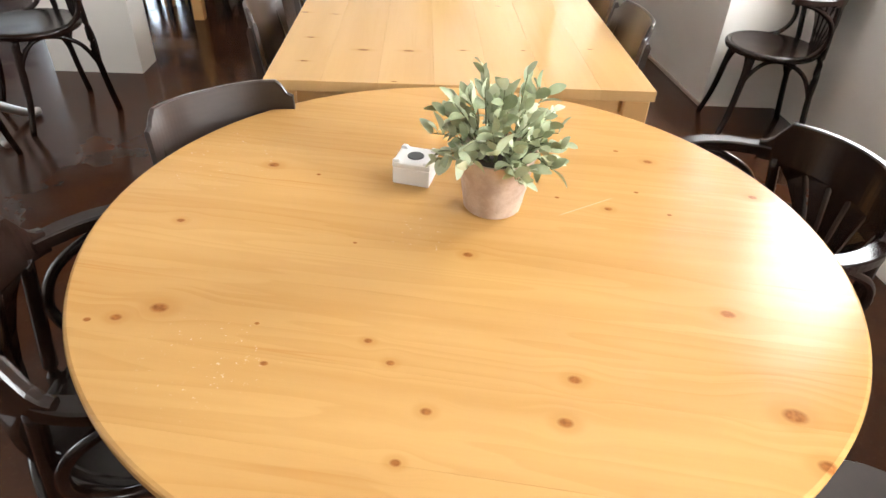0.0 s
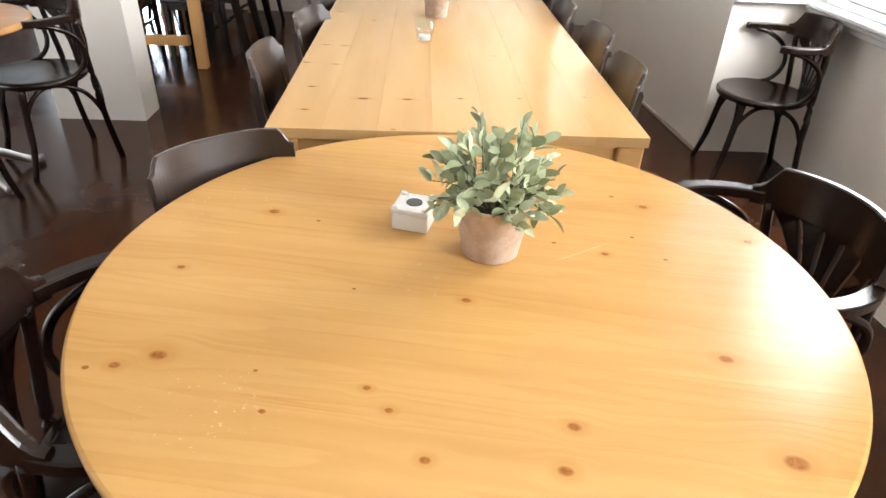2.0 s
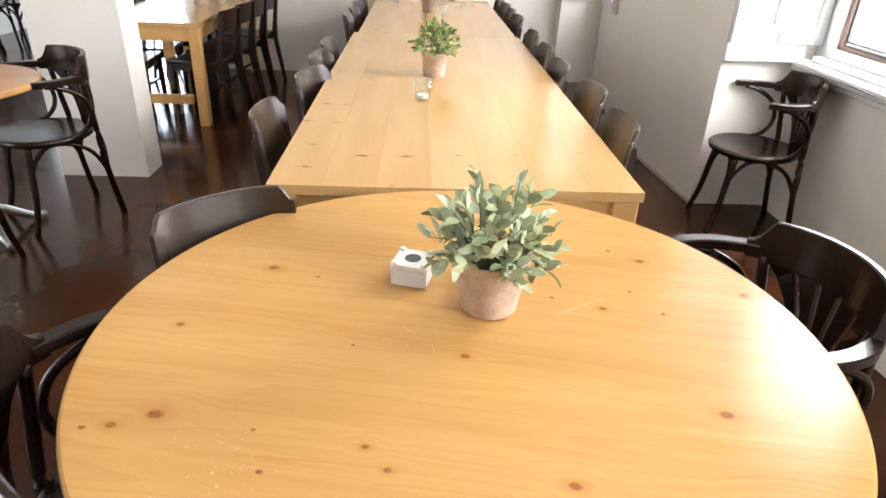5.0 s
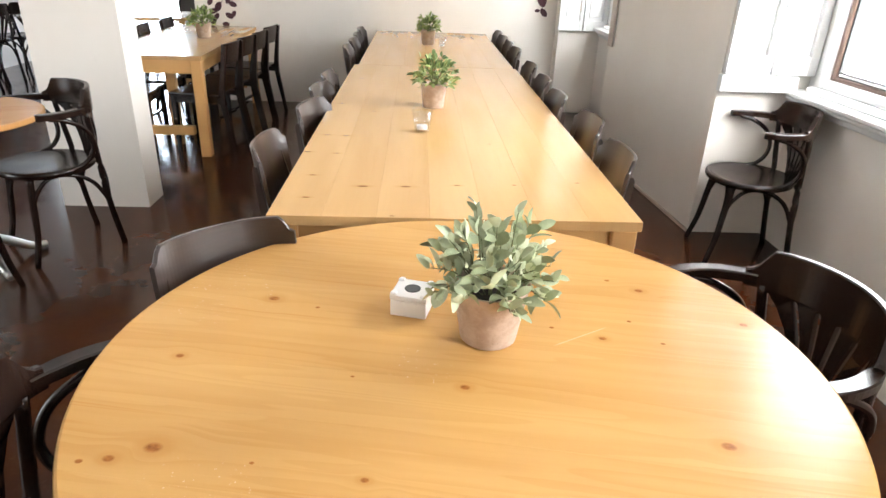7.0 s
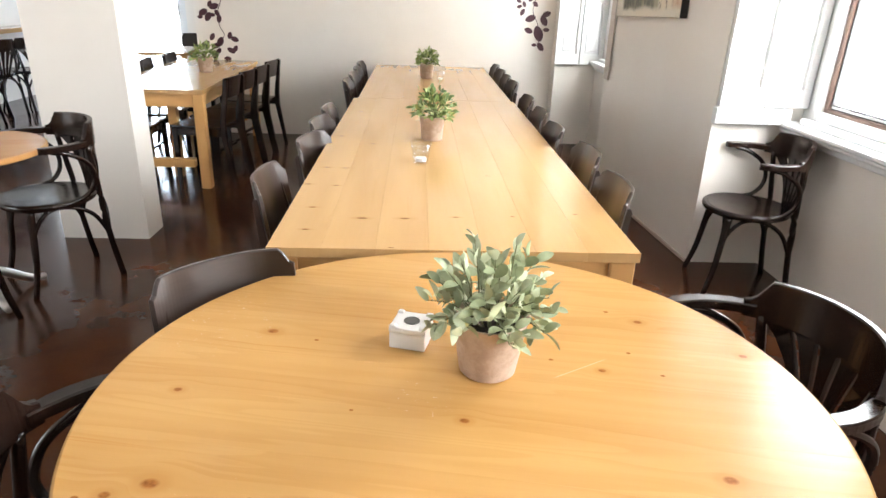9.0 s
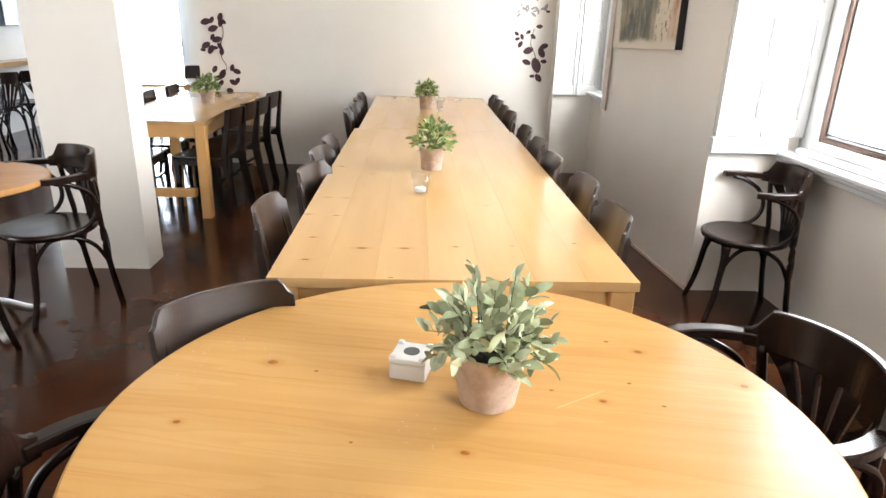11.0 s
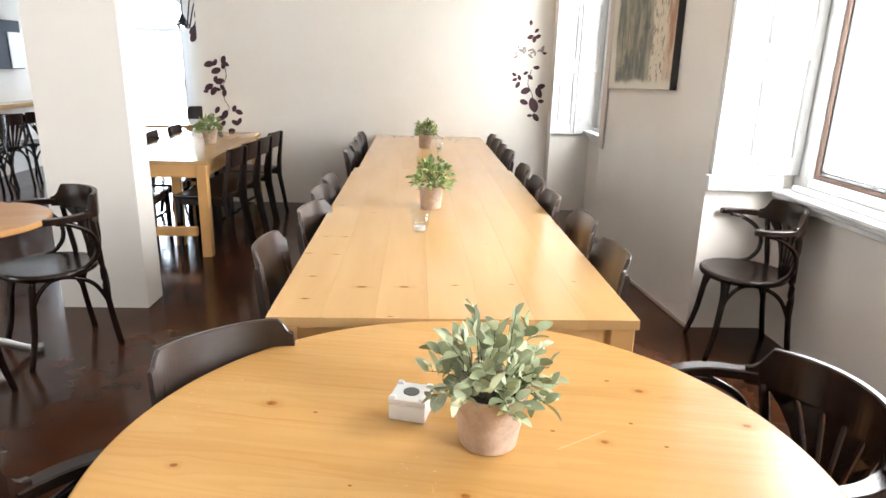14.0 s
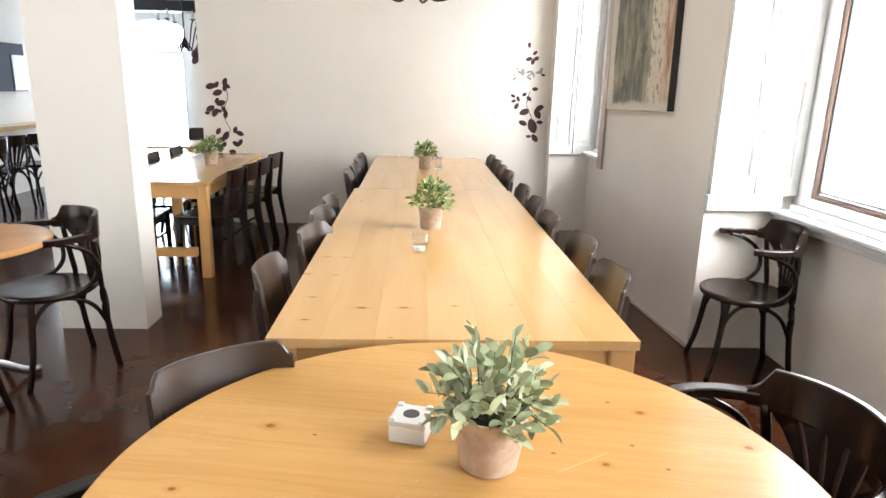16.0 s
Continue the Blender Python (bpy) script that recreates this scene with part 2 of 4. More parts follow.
M_TAUPE = plaster("taupe_paint", (0.50, 0.42, 0.36), (0.44, 0.37, 0.32), 0.5)
M_FLOOR = floor_material()
M_FRAME = dark_wood("brown_window_frame", (0.20, 0.125, 0.10), (0.28, 0.19, 0.15), 0.4)
M_BLACK = material("black_paint", (0.012, 0.011, 0.011), 0.4)
M_SCREEN = material("matt_dark_screen", (0.022, 0.026, 0.045), 0.6)
M_SCREEN.node_tree.nodes["Principled BSDF"].inputs["Specular IOR Level"].default_value = 0.1
M_STEEL = material("cast_metal", (0.50, 0.50, 0.48), 0.32, 1.0)
M_IRON = material("wrought_iron", (0.03, 0.028, 0.03), 0.5, 0.6)
M_WHITE_CERAMIC = material("white_ceramic", (0.80, 0.79, 0.77), 0.35)
M_ASH = material("ash_grey", (0.09, 0.09, 0.085), 0.8)
M_SOIL = material("soil", (0.03, 0.02, 0.014), 0.95)
M_DECAL = material("plum_film", (0.055, 0.012, 0.022), 0.45)
M_DECAL_PALE = material("faded_film", (0.33, 0.28, 0.27), 0.6)
M_BULB = material("bulb_glass", (0.85, 0.83, 0.78), 0.2)
M_RAIL = material("grey_railing", (0.45, 0.47, 0.50), 0.5)
M_GLASS = material("clear_glass", (1, 1, 1), 0.0)
gt = M_GLASS.node_tree
clear, shine, blend = (gt.nodes.new("ShaderNode" + n) for n in ("BsdfTransparent", "BsdfGlossy", "MixShader"))
clear.inputs[0].default_value = (0.96, 0.97, 0.97, 1)
shine.inputs["Roughness"].default_value = 0.02
blend.inputs[0].default_value = 0.06
for a, b in ((clear.outputs[0], blend.inputs[1]), (shine.outputs[0], blend.inputs[2]), (blend.outputs[0], gt.nodes["Material Output"].inputs[0])):
    gt.links.new(a, b)


def leaf_material(name, a, b):
    m = material(name, a, 0.55)
    g = Graph(m)
    n = g.noise(g.coords(), 60.0, 3.0)
    f = g.math("ADD", g.math("MULTIPLY", g.random(), 0.75), g.math("MULTIPLY", n, 0.35))
    g.link(g.mix(f, a, b), g.bsdf.inputs["Base Color"])
    g.bsdf.inputs["Subsurface Weight"].default_value = 0.0
    return m


def island_leaf_material(name, a, b):
    m = material(name, a, 0.5)
    g = Graph(m)
    r = g.node("ShaderNodeNewGeometry").outputs["Random Per Island"]
    g.link(g.mix(r, a, b), g.bsdf.inputs["Base Color"])
    return m


M_LEAF = leaf_material("sage_leaf", (0.19, 0.235, 0.105), (0.60, 0.64, 0.44))
M_LEAF_FAR = island_leaf_material("green_leaf", (0.085, 0.15, 0.035), (0.38, 0.46, 0.15))
M_STEM = material("leaf_stem", (0.12, 0.13, 0.05), 0.7)


def pot_material():
    m = material("clay_pot", (0.42, 0.30, 0.22), 0.85)
    g = Graph(m)
    p = g.coords()
    a, b = g.noise(p, 16.0, 5.0, 0.65), g.noise(p, 160.0, 3.0)
    c = g.mix(g.ramp(a, 0.35, 0.7), (0.43, 0.315, 0.235), (0.60, 0.485, 0.395))
    c = g.mix(g.math("MULTIPLY", g.ramp(b, 0.62, 0.8), 0.4), c, (0.22, 0.14, 0.10))
    g.link(c, g.bsdf.inputs["Base Color"])
    g.bump(b, 0.15, 0.002)
    return m


M_POT = pot_material()


def painting_material():
    """Abstract canvas: a grey-green field with dark drips, a pale worn strip and rust towards one edge."""
    m = material("abstract_canvas", (0.4, 0.38, 0.33), 0.6)
    g = Graph(m)
    p = g.coords()
    x, y, z = g.split(p)
    warp = g.noise(p, 4.0, 5.0, 0.65)
    streak = g.noise(g.join(g.math("MULTIPLY", y, 9.0), x, g.math("MULTIPLY", z, 2.0)), 1.4, 5.0, 0.7)
    fine = g.noise(g.join(g.math("MULTIPLY", y, 14.0), x, g.math("MULTIPLY", z, 9.0)), 1.6, 4.0, 0.7)
    c = g.mix(g.ramp(streak, 0.35, 0.68), (0.085, 0.09, 0.075), (0.36, 0.32, 0.22))
    c = g.mix(g.math("MULTIPLY", g.ramp(warp, 0.52, 0.66), 0.8), c, (0.055, 0.06, 0.06))
    s = g.math("ADD", g.math("SUBTRACT", 1.03, y), g.math("MULTIPLY", warp, 0.12))
    pale = g.mix(g.ramp(fine, 0.52, 0.64), (0.66, 0.58, 0.46), (0.17, 0.14, 0.11))
    c = g.mix(g.ramp(s, 0.40, 0.36), c, pale)
    c = g.mix(g.ramp(s, 0.20, 0.15), c, g.mix(g.ramp(streak, 0.4, 0.6), (0.36, 0.17, 0.085), (0.60, 0.46, 0.34)))
    low = g.ramp(g.math("ADD", z, g.math("MULTIPLY", warp, 0.10)), 0.125, 0.085)
    c = g.mix(low, c, (0.66, 0.60, 0.50))
    c = g.mix(g.ramp(s, 0.96, 1.0), c, (0.62, 0.57, 0.48))
    g.link(c, g.bsdf.inputs["Base Color"])
    g.bump(fine, 0.25, 0.004)
    return m


M_CANVAS = painting_material()


# ---- mesh helpers ----
def mesh_of(bm, name, mat, smooth=False):
    bmesh.ops.recalc_face_normals(bm, faces=bm.faces[:])
    me = bpy.data.meshes.new(name)
    bm.to_mesh(me)
    bm.free()
    me.materials.append(mat)
    if smooth:
        me.polygons.foreach_set("use_smooth", [True] * len(me.polygons))
    return me


def part(name, bm, mat, parent=None, label="", smooth=False, m=None):
    ob = new(name, mesh_of(bm, name, mat, smooth))
    if parent is not None:
        ob.parent = parent
    if m is not None:
        ob.matrix_basis = m
    if label:
        ob["label"] = label
    return ob


def thing(name, m, label, category, group=""):
    e = new(name)
    e.empty_display_size = 0.1
    e.matrix_basis = m
    return tagged(e, label, category, group)


def box(bm, x0, x1, y0, y1, z0, z1, bevel=0.0, segments=1):
    made = bmesh.ops.create_cube(bm, size=1.0, matrix=Matrix.Translation(((x0 + x1) / 2, (y0 + y1) / 2, (z0 + z1) / 2)) @ Matrix.Diagonal((x1 - x0, y1 - y0, z1 - z0, 1)))
    if bevel:
        edges = list({e for v in made["verts"] for e in v.link_edges})
        bmesh.ops.bevel(bm, geom=edges, offset=bevel, segments=segments, affect="EDGES", profile=0.6)
    return bm


def boxed(*a, **k):
    return box(bmesh.new(), *a, **k)


def loft(bm, rings, closed=True, caps=True):
    """Skin rings of points, each ring with the same count."""
    vs = [[bm.verts.new(p) for p in ring] for ring in rings]
    n = len(vs[0])
    for a, b in zip(vs, vs[1:]):
        for i in range(n if closed else n - 1):
            j = (i + 1) % n
            bm.faces.new((a[i], a[j], b[j], b[i]))
    if caps:
        bm.faces.new(vs[0][::-1])
        bm.faces.new(vs[-1])
    return bm


def prism(poly, z0, z1):
    return loft(bmesh.new(), [[(x, y, z0) for x, y in poly], [(x, y, z1) for x, y in poly]])


def spline(points, steps=6):
    """Catmull-Rom curve through points."""
    pts = [Vector(p) for p in points]
    ext = [pts[0] * 2 - pts[1], *pts, pts[-1] * 2 - pts[-2]]
    out = []
    for a, b, c, d in zip(ext, ext[1:], ext[2:], ext[3:]):
        for k in range(steps):
            t = k / steps
            out.append(0.5 * (2 * b + (c - a) * t + (2 * a - 5 * b + 4 * c - d) * t * t + (3 * b - a - 3 * c + d) * t ** 3))
    out.append(pts[-1])
    return out


def tube(bm, points, r0, r1=None, steps=5, sides=8, flat=1.0, up=(0, 0, 1)):
    """A bent rod along a curve; flat < 1 squeezes it along up."""
    path = spline(points, steps)
    r1 = r0 if r1 is None else r1
    rings, up = [], Vector(up)
    for i, p in enumerate(path):
        d = (path[min(i + 1, len(path) - 1)] - path[max(i - 1, 0)]).normalized()
        side = d.cross(up)
        side = side.normalized() if side.length > 0.05 else d.cross(Vector((1, 0.2, 0))).normalized()
        top = side.cross(d)
        r = r0 + (r1 - r0) * i / (len(path) - 1)
        rings.append([p + side * (math.cos(2 * math.pi * k / sides) * r) + top * (math.sin(2 * math.pi * k / sides) * r * flat) for k in range(sides)])
    return loft(bm, rings)


def rod(points, r0, r1=None, **k):
    return tube(bmesh.new(), points, r0, r1, **k)


def lathe(profile, sides=24):
    bm = bmesh.new()
    return loft(bm, [[(r * math.cos(2 * math.pi * k / sides), r * math.sin(2 * math.pi * k / sides), z) for k in range(sides)] for r, z in profile])


def bent_panel(half, depth, thick, bottom, top_of, bulge_x, tilt=0.0, count=20):
    """A board bent in plan, its upper edge cut along top_of(s) for s from -1 to 1, leaning back by tilt."""
    rings = []
    for i in range(count + 1):
        s = -1 + 2 * i / count
        x, y = bulge_x + depth * abs(s) ** 3, half * s
        n = Vector((1, -3 * depth * s * abs(s) / half, 0)).normalized() * (thick / 2)
        t, b, e = top_of(s), bottom(s), 0.003
        ring = ((x - n.x, y - n.y, b), (x + n.x, y + n.y, b), (x + n.x, y + n.y, t - e), (x + n.x * 0.5, y + n.y * 0.5, t), (x - n.x * 0.5, y - n.y * 0.5, t), (x - n.x, y - n.y, t - e))
        rings.append([(px - tilt * (pz - 0.70), py, pz) for px, py, pz in ring])
    return loft(bmesh.new(), rings)


# ---- structure ----
def structure(name, bm, mat, label, smooth=False):
    return tagged(part(name, bm, mat, smooth=smooth), label, kind="structure")


CEIL = 3.3
structure("floor", boxed(-5.3, 2.7, -6.4, 11.6, -0.2, 0.0), M_FLOOR, "dark brown waxed concrete floor")
structure("ceiling", boxed(-5.3, 2.7, -6.4, 11.6, CEIL, CEIL + 0.2), M_CEIL, "plain white plaster ceiling")
structure("wall_west", boxed(-5.5, -5.1, 1.9, 9.0, 0, CEIL), M_WALL, "white plaster wall of the side room")
structure("wall_west_3", boxed(-5.5, -5.1, -6.4, 0.1, 0, CEIL), M_WALL, "white plaster wall of the side room")
# Unseen opening added in the west wall to let the fill lamp in.
structure("wall_west_sill_2", boxed(-5.5, -5.1, 0.1, 1.9, 0, 0.55), M_WALL, "white plaster wall under an unseen side opening")
structure("wall_west_lintel_2", boxed(-5.5, -5.1, 0.1, 1.9, 2.65, CEIL), M_WALL, "white plaster wall over an unseen side opening")
structure("wall_west_2", boxed(-5.5, -5.1, 10.6, 11.6, 0, CEIL), M_WALL, "white plaster wall of the side room")
structure("wall_west_sill", boxed(-5.5, -5.1, 9.0, 10.6, 0, 0.8), M_WALL, "white plaster wall under an unseen side opening")
structure("wall_west_lintel", boxed(-5.5, -5.1, 9.0, 10.6, 2.8, CEIL), M_WALL, "white plaster wall over an unseen side opening")
structure("wall_south", boxed(-5.1, 2.7, -6.4, -6.1, 0, CEIL), M_WALL, "plain white plaster wall")
structure("wall_north", boxed(-2.215, 2.5, 6.80, 7.02, 0, CEIL), M_WALL, "white plaster wall at the end of the long tables")
structure("wall_far", boxed(-5.1, -4.80, 11.0, 11.3, 0, CEIL), M_WALL, "white plaster wall of the far room")
structure("wall_far_2", boxed(-3.72, 2.5, 11.0, 11.3, 0, CEIL), M_WALL, "white plaster wall of the far room")
structure("wall_far_lintel", boxed(-4.80, -3.72, 11.0, 11.3, 2.5, CEIL), M_WALL, "white plaster wall over the balcony door")
structure("wall_far_side", boxed(2.5, 2.7, 7.02, 11.6, 0, CEIL), M_WALL, "plain white plaster wall")
structure("pillar", prism([(-2.135, 3.708), (-1.626, 3.708), (-1.626, 3.93), (-2.135, 3.93)], 0, CEIL), M_WALL, "white plastered square pillar")


def face_x(y):
    """Face of the window wall, which runs a little askew."""
    return 1.655 - 0.077 * (y - 3.5)


def pier(name, y0, y1):
    structure(name, prism([(face_x(y0), y0), (2.7, y0), (2.7, y1), (face_x(y1), y1)], 0, CEIL), M_WALL, "thick white plaster pier between the windows")


pier("wall_east", -6.1, -1.33)
pier("wall_east_4", 0.23, 1.93)
pier("wall_east_2", 3.49, 5.22)
pier("wall_east_3", 6.66, 6.80)
NICHES = (("1", 1.93, 3.49, 2.10, 2.03, 3.37), ("2", 5.22, 6.66, 1.83, 5.40, 6.48), ("3", -1.33, 0.23, 2.34, -1.23, 0.11))
for tag, y0, y1, x, o0, o1 in NICHES:
    structure("wall_under_window_" + tag, boxed(x, 2.7, y0, y1, 0, 0.80), M_WALL, "white plaster wall under the window")
    structure("wall_over_window_" + tag, boxed(x, 2.7, y0, y1, 2.62, CEIL), M_WALL, "white plaster wall over the window")
    structure("wall_window_side_" + tag, boxed(x + 0.06, 2.7, y0, o0, 0.80, 2.62), M_WALL, "white plaster jamb of the window")
    structure("wall_window_jamb_" + tag, boxed(x + 0.06, 2.7, o1, y1, 0.80, 2.62), M_PAINT, "white plaster jamb of the window")

# shadow gap along the foot of the window wall, put in as a taupe strip
bm = prism([(face_x(3.49) - 0.012, 3.49), (face_x(3.49), 3.49), (face_x(5.22), 5.22), (face_x(5.22) - 0.012, 5.22)], 0.0, 0.018)
structure("baseboard", bm, M_TAUPE, "thin taupe strip in place of the shadow gap at the foot of the wall")


def window(tag, x, y0, y1, z0, z1):
    w = tagged(new("window_" + tag), "tall white window with a brown inner frame", "window", kind="structure")
    w.location = (x, 0, 0)
    bm = bmesh.new()
    for a in ((y0, y0 + 0.05, z0, z1), (y1 - 0.05, y1, z0, z1), (y0 + 0.05, y1 - 0.05, z1 - 0.05, z1), (y0 + 0.05, y1 - 0.05, z0, z0 + 0.05)):
        box(bm, 0.03, 0.16, *a, bevel=0.006)
    part("casing", bm, M_PAINT, w)
    bm = bmesh.new()
    a0, a1, b0, b1 = y0 + 0.05, y1 - 0.05, z0 + 0.05, z1 - 0.05
    for a in ((a0, a0 + 0.035, b0, b1), (a1 - 0.035, a1, b0, b1), (a0 + 0.035, a1 - 0.035, b1 - 0.035, b1), (a0 + 0.035, a1 - 0.035, b0, b0 + 0.022)):
        box(bm, 0.06, 0.10, *a, bevel=0.004)
    part("sash_frame", bm, M_FRAME, w, "brown painted sash frame")
    bm = bmesh.new()
    for a in ((a0 + 0.035, a0 + 0.047, b0 + 0.035, b1 - 0.035), (a1 - 0.047, a1 - 0.035, b0 + 0.035, b1 - 0.035), (a0 + 0.047, a1 - 0.047, b0 + 0.022, b0 + 0.047)):
        box(bm, 0.07, 0.085, *a)
    part("inner_bead", bm, M_BLACK, w, "dark beaded strip round the pane")
    glass = part("pane", boxed(0.076, 0.080, a0 + 0.047, a1 - 0.047, b0 + 0.047, b1 - 0.047), M_GLASS, w)
    glass.visible_shadow = False
    bm = bmesh.new()
    box(bm, -0.085, 0.03, y0 - 0.10, y1 + 0.12, 0.845, 0.870, bevel=0.006)
    box(bm, -0.060, 0.0, y0 - 0.10, y1 + 0.12, 0.815, 0.845, bevel=0.010)
    box(bm, -0.035, 0.0, y0 - 0.10, y1 + 0.12, 0.785, 0.815, bevel=0.006)
    part("window_sill", bm, M_PAINT, w, "moulded white wooden sill")
    part("sill_step", boxed(-0.012, 0.03, y0 - 0.02, y1 + 0.02, 0.8705, 0.902, bevel=0.006), M_PAINT, w)
    bm = bmesh.new()
    for k in range(int((a1 - a0 - 0.10) / 0.02)):
        box(bm, 0.062, 0.0695, a0 + 0.05 + 0.02 * k, a0 + 0.06 + 0.02 * k, b0 + 0.029, b0 + 0.040)
    part("bead_studs", bm, M_PAINT, w, "row of small pale studs along the bead")
    part("sill_board", boxed(0.03, 0.16, y0, y1, z0 - 0.05, z0, bevel=0.008), M_PAINT, w)
    return w


window("1", 2.10, 2.03, 3.37, 0.90, 2.62)
window("2", 1.83, 5.40, 6.48, 0.90, 2.62)
window("3", 2.34, -1.23, 0.11, 0.90, 2.62)


def shutter(name, x0, x1, y, z0, z1, label):
    """Panelled shutter leaf folded back on the reveal: stiles, rails, raised panels with a moulded rim."""
    s = thing(name, pose(0, y, 0), label, "shutter", "folded window shutters")
    d = 0.036
    mid = (x0 + x1) / 2
    for a, b in ((x0, x0 + 0.05), (mid - 0.034, mid - 0.006), (mid + 0.006, mid + 0.034), (x1 - 0.05, x1)):
        part("stile", boxed(a, b, -d, 0, z0, z1, bevel=0.003), M_PAINT, s)
    cuts = [z0, z0 + 0.10, z0 + 0.62, z0 + 0.70, z0 + 1.26, z0 + 1.34, z1 - 0.08, z1]
    for a, b in ((x0 + 0.05, mid - 0.034), (mid + 0.034, x1 - 0.05)):
        for k in range(0, 8, 2):
            part("rail", boxed(a, b, -d, 0, cuts[k], cuts[k + 1], bevel=0.003), M_PAINT, s)
        for k in range(1, 7, 2):
            bm = boxed(a, b, -0.012, 0, cuts[k], cuts[k + 1])
            box(bm, a + 0.02, b - 0.02, -0.022, -0.010, cuts[k] + 0.03, cuts[k + 1] - 0.03, bevel=0.007)
            part("panel", bm, M_PAINT, s)
    return s


shutter("window_shutter", 1.655, 2.155, 3.478, 0.945, 2.72, "white panelled wooden shutter folded into the window niche")
shutter("window_shutter", 1.395, 1.885, 6.648, 0.825, 2.62, "white panelled wooden shutter folded into the far window niche")
bm = boxed(1.640, 2.07, 3.435, 3.486, 0.85, 0.94, bevel=0.006)
structure("trim", bm, M_PAINT, "white wooden ledge under the shutter")
bm = prism([(face_x(5.20) - 0.016, 5.10), (face_x(5.20) - 0.004, 5.10), (face_x(5.20) - 0.004, 5.215), (face_x(5.20) - 0.016, 5.215)], 0.865, 2.62)
structure("trim_2", bm, M_TAUPE, "taupe edge of the folded shutter")

# balcony door of the far room
door = tagged(new("door_1"), "tall glazed balcony door with an arched transom, open to bright daylight", "door", kind="structure")
door.location = (-4.26, 11.05, 0)
for a in ((-0.54, -0.46), (0.46, 0.54)):
    part("door_jamb", boxed(*a, -0.02, 0.10, 0, 2.5, bevel=0.006), M_PAINT, door)
part("transom_bar", boxed(-0.46, 0.46, 0.0, 0.07, 1.86, 1.93, bevel=0.006), M_PAINT, door)
bm = bmesh.new()
arc = [Vector((0.46 * math.cos(math.pi * k / 16), 0.03, 2.22 + 0.18 * math.sin(math.pi * k / 16))) for k in range(17)]
loft(bm, [[(p.x, 0.0, p.z), (p.x, 0.06, p.z), (p.x, 0.06, 2.499), (p.x, 0.0, 2.499)] for p in arc])
part("arched_head", bm, M_PAINT, door)
part("door_stile", boxed(0.40, 0.46, 0.0, 0.05, 0, 1.86, bevel=0.004), M_PAINT, door)
part("door_handle", rod([(0.42, -0.01, 0.98), (0.42, -0.04, 1.0), (0.42, -0.04, 1.08), (0.42, -0.01, 1.10)], 0.008), M_IRON, door)
rail = thing("balcony_railing", pose(-4.26, 11.45, 0), "grey wrought iron balcony railing outside the door", "railing")
part("handrail", boxed(-0.55, 0.55, -0.02, 0.02, 0.82, 0.85), M_RAIL, rail)
part("bottom_rail", boxed(-0.55, 0.55, -0.01, 0.01, 0.10, 0.12), M_RAIL, rail)
for k in range(14):
    x = -0.52 + 0.08 * k
    part("baluster", boxed(x - 0.008, x + 0.008, -0.008, 0.008, 0.0, 0.82), M_RAIL, rail)
    part("scroll", rod([(x + 0.010, 0, 0.70), (x + 0.035, 0, 0.74), (x + 0.06, 0, 0.70), (x + 0.035, 0, 0.66), (x + 0.015, 0, 0.69)], 0.006, steps=3, sides=5), M_RAIL, rail)
structure("ground", boxed(-14, 14, 11.6, 20, -0.3, -0.2), M_CEIL, "pale pavement outside")
structure("balcony", boxed(-5.0, -3.5, 11.3, 11.65, -0.15, 0.0), M_CEIL, "pale stone balcony slab")
beam = structure("ceiling_beam", boxed(-5.1, -2.2, 10.3, 10.55, 2.47, 2.63, bevel=0.01), M_IRON, "dark wooden beam across the far room")


# ---- tables ----
def disc_strip(r, v0, v1, n=18):
    """Outline of the part of a disc that lies between y = v0 and y = v1."""
    v0, v1 = max(v0, -r * 0.9995), min(v1, r * 0.9995)
    a0, a1 = math.asin(v0 / r), math.asin(v1 / r)
    right = [(r * math.cos(a0 + (a1 - a0) * k / n), r * math.sin(a0 + (a1 - a0) * k / n)) for k in range(n + 1)]
    return right + [(-x, y) for x, y in reversed(right)]


def round_top(parent, r, z, thick, cuts, mat, gap=0.00012):
    for a, b in zip(cuts, cuts[1:]):
        rings = []
        for dr, dz in ((0.006, -thick), (0.0, -thick + 0.006), (0.0, -0.006), (0.0022, -0.0022), (0.007, 0.0)):
            rings.append([(x, y, z + dz) for x, y in disc_strip(r - dr, a + gap, b - gap)])
        part("board", loft(bmesh.new(), rings), mat, parent)


round_table = thing("round_table", pose(*ROUND_AT, 0, 0, 0, ROUND_TURN), "large round varnished pine dining table with dark knots", "table", "pine tables")
round_top(round_table, ROUND_R, 0.75, 0.026, [-0.72, -0.56, -0.405, -0.235, -0.085, 0.065, 0.235, 0.40, 0.56, 0.72], M_ROUND)
part("apron", lathe([(0.50, 0.64), (0.50, 0.723), (0.47, 0.723), (0.47, 0.64), (0.50, 0.64)], 40), M_PINE_LEG, round_table, smooth=True)
for k in range(4):
    a = math.pi / 4 + k * math.pi / 2
    x, y = 0.44 * math.cos(a), 0.44 * math.sin(a)
    part("leg", boxed(x - 0.035, x + 0.035, y - 0.035, y + 0.035, 0, 0.722, bevel=0.006), M_PINE_LEG, round_table)


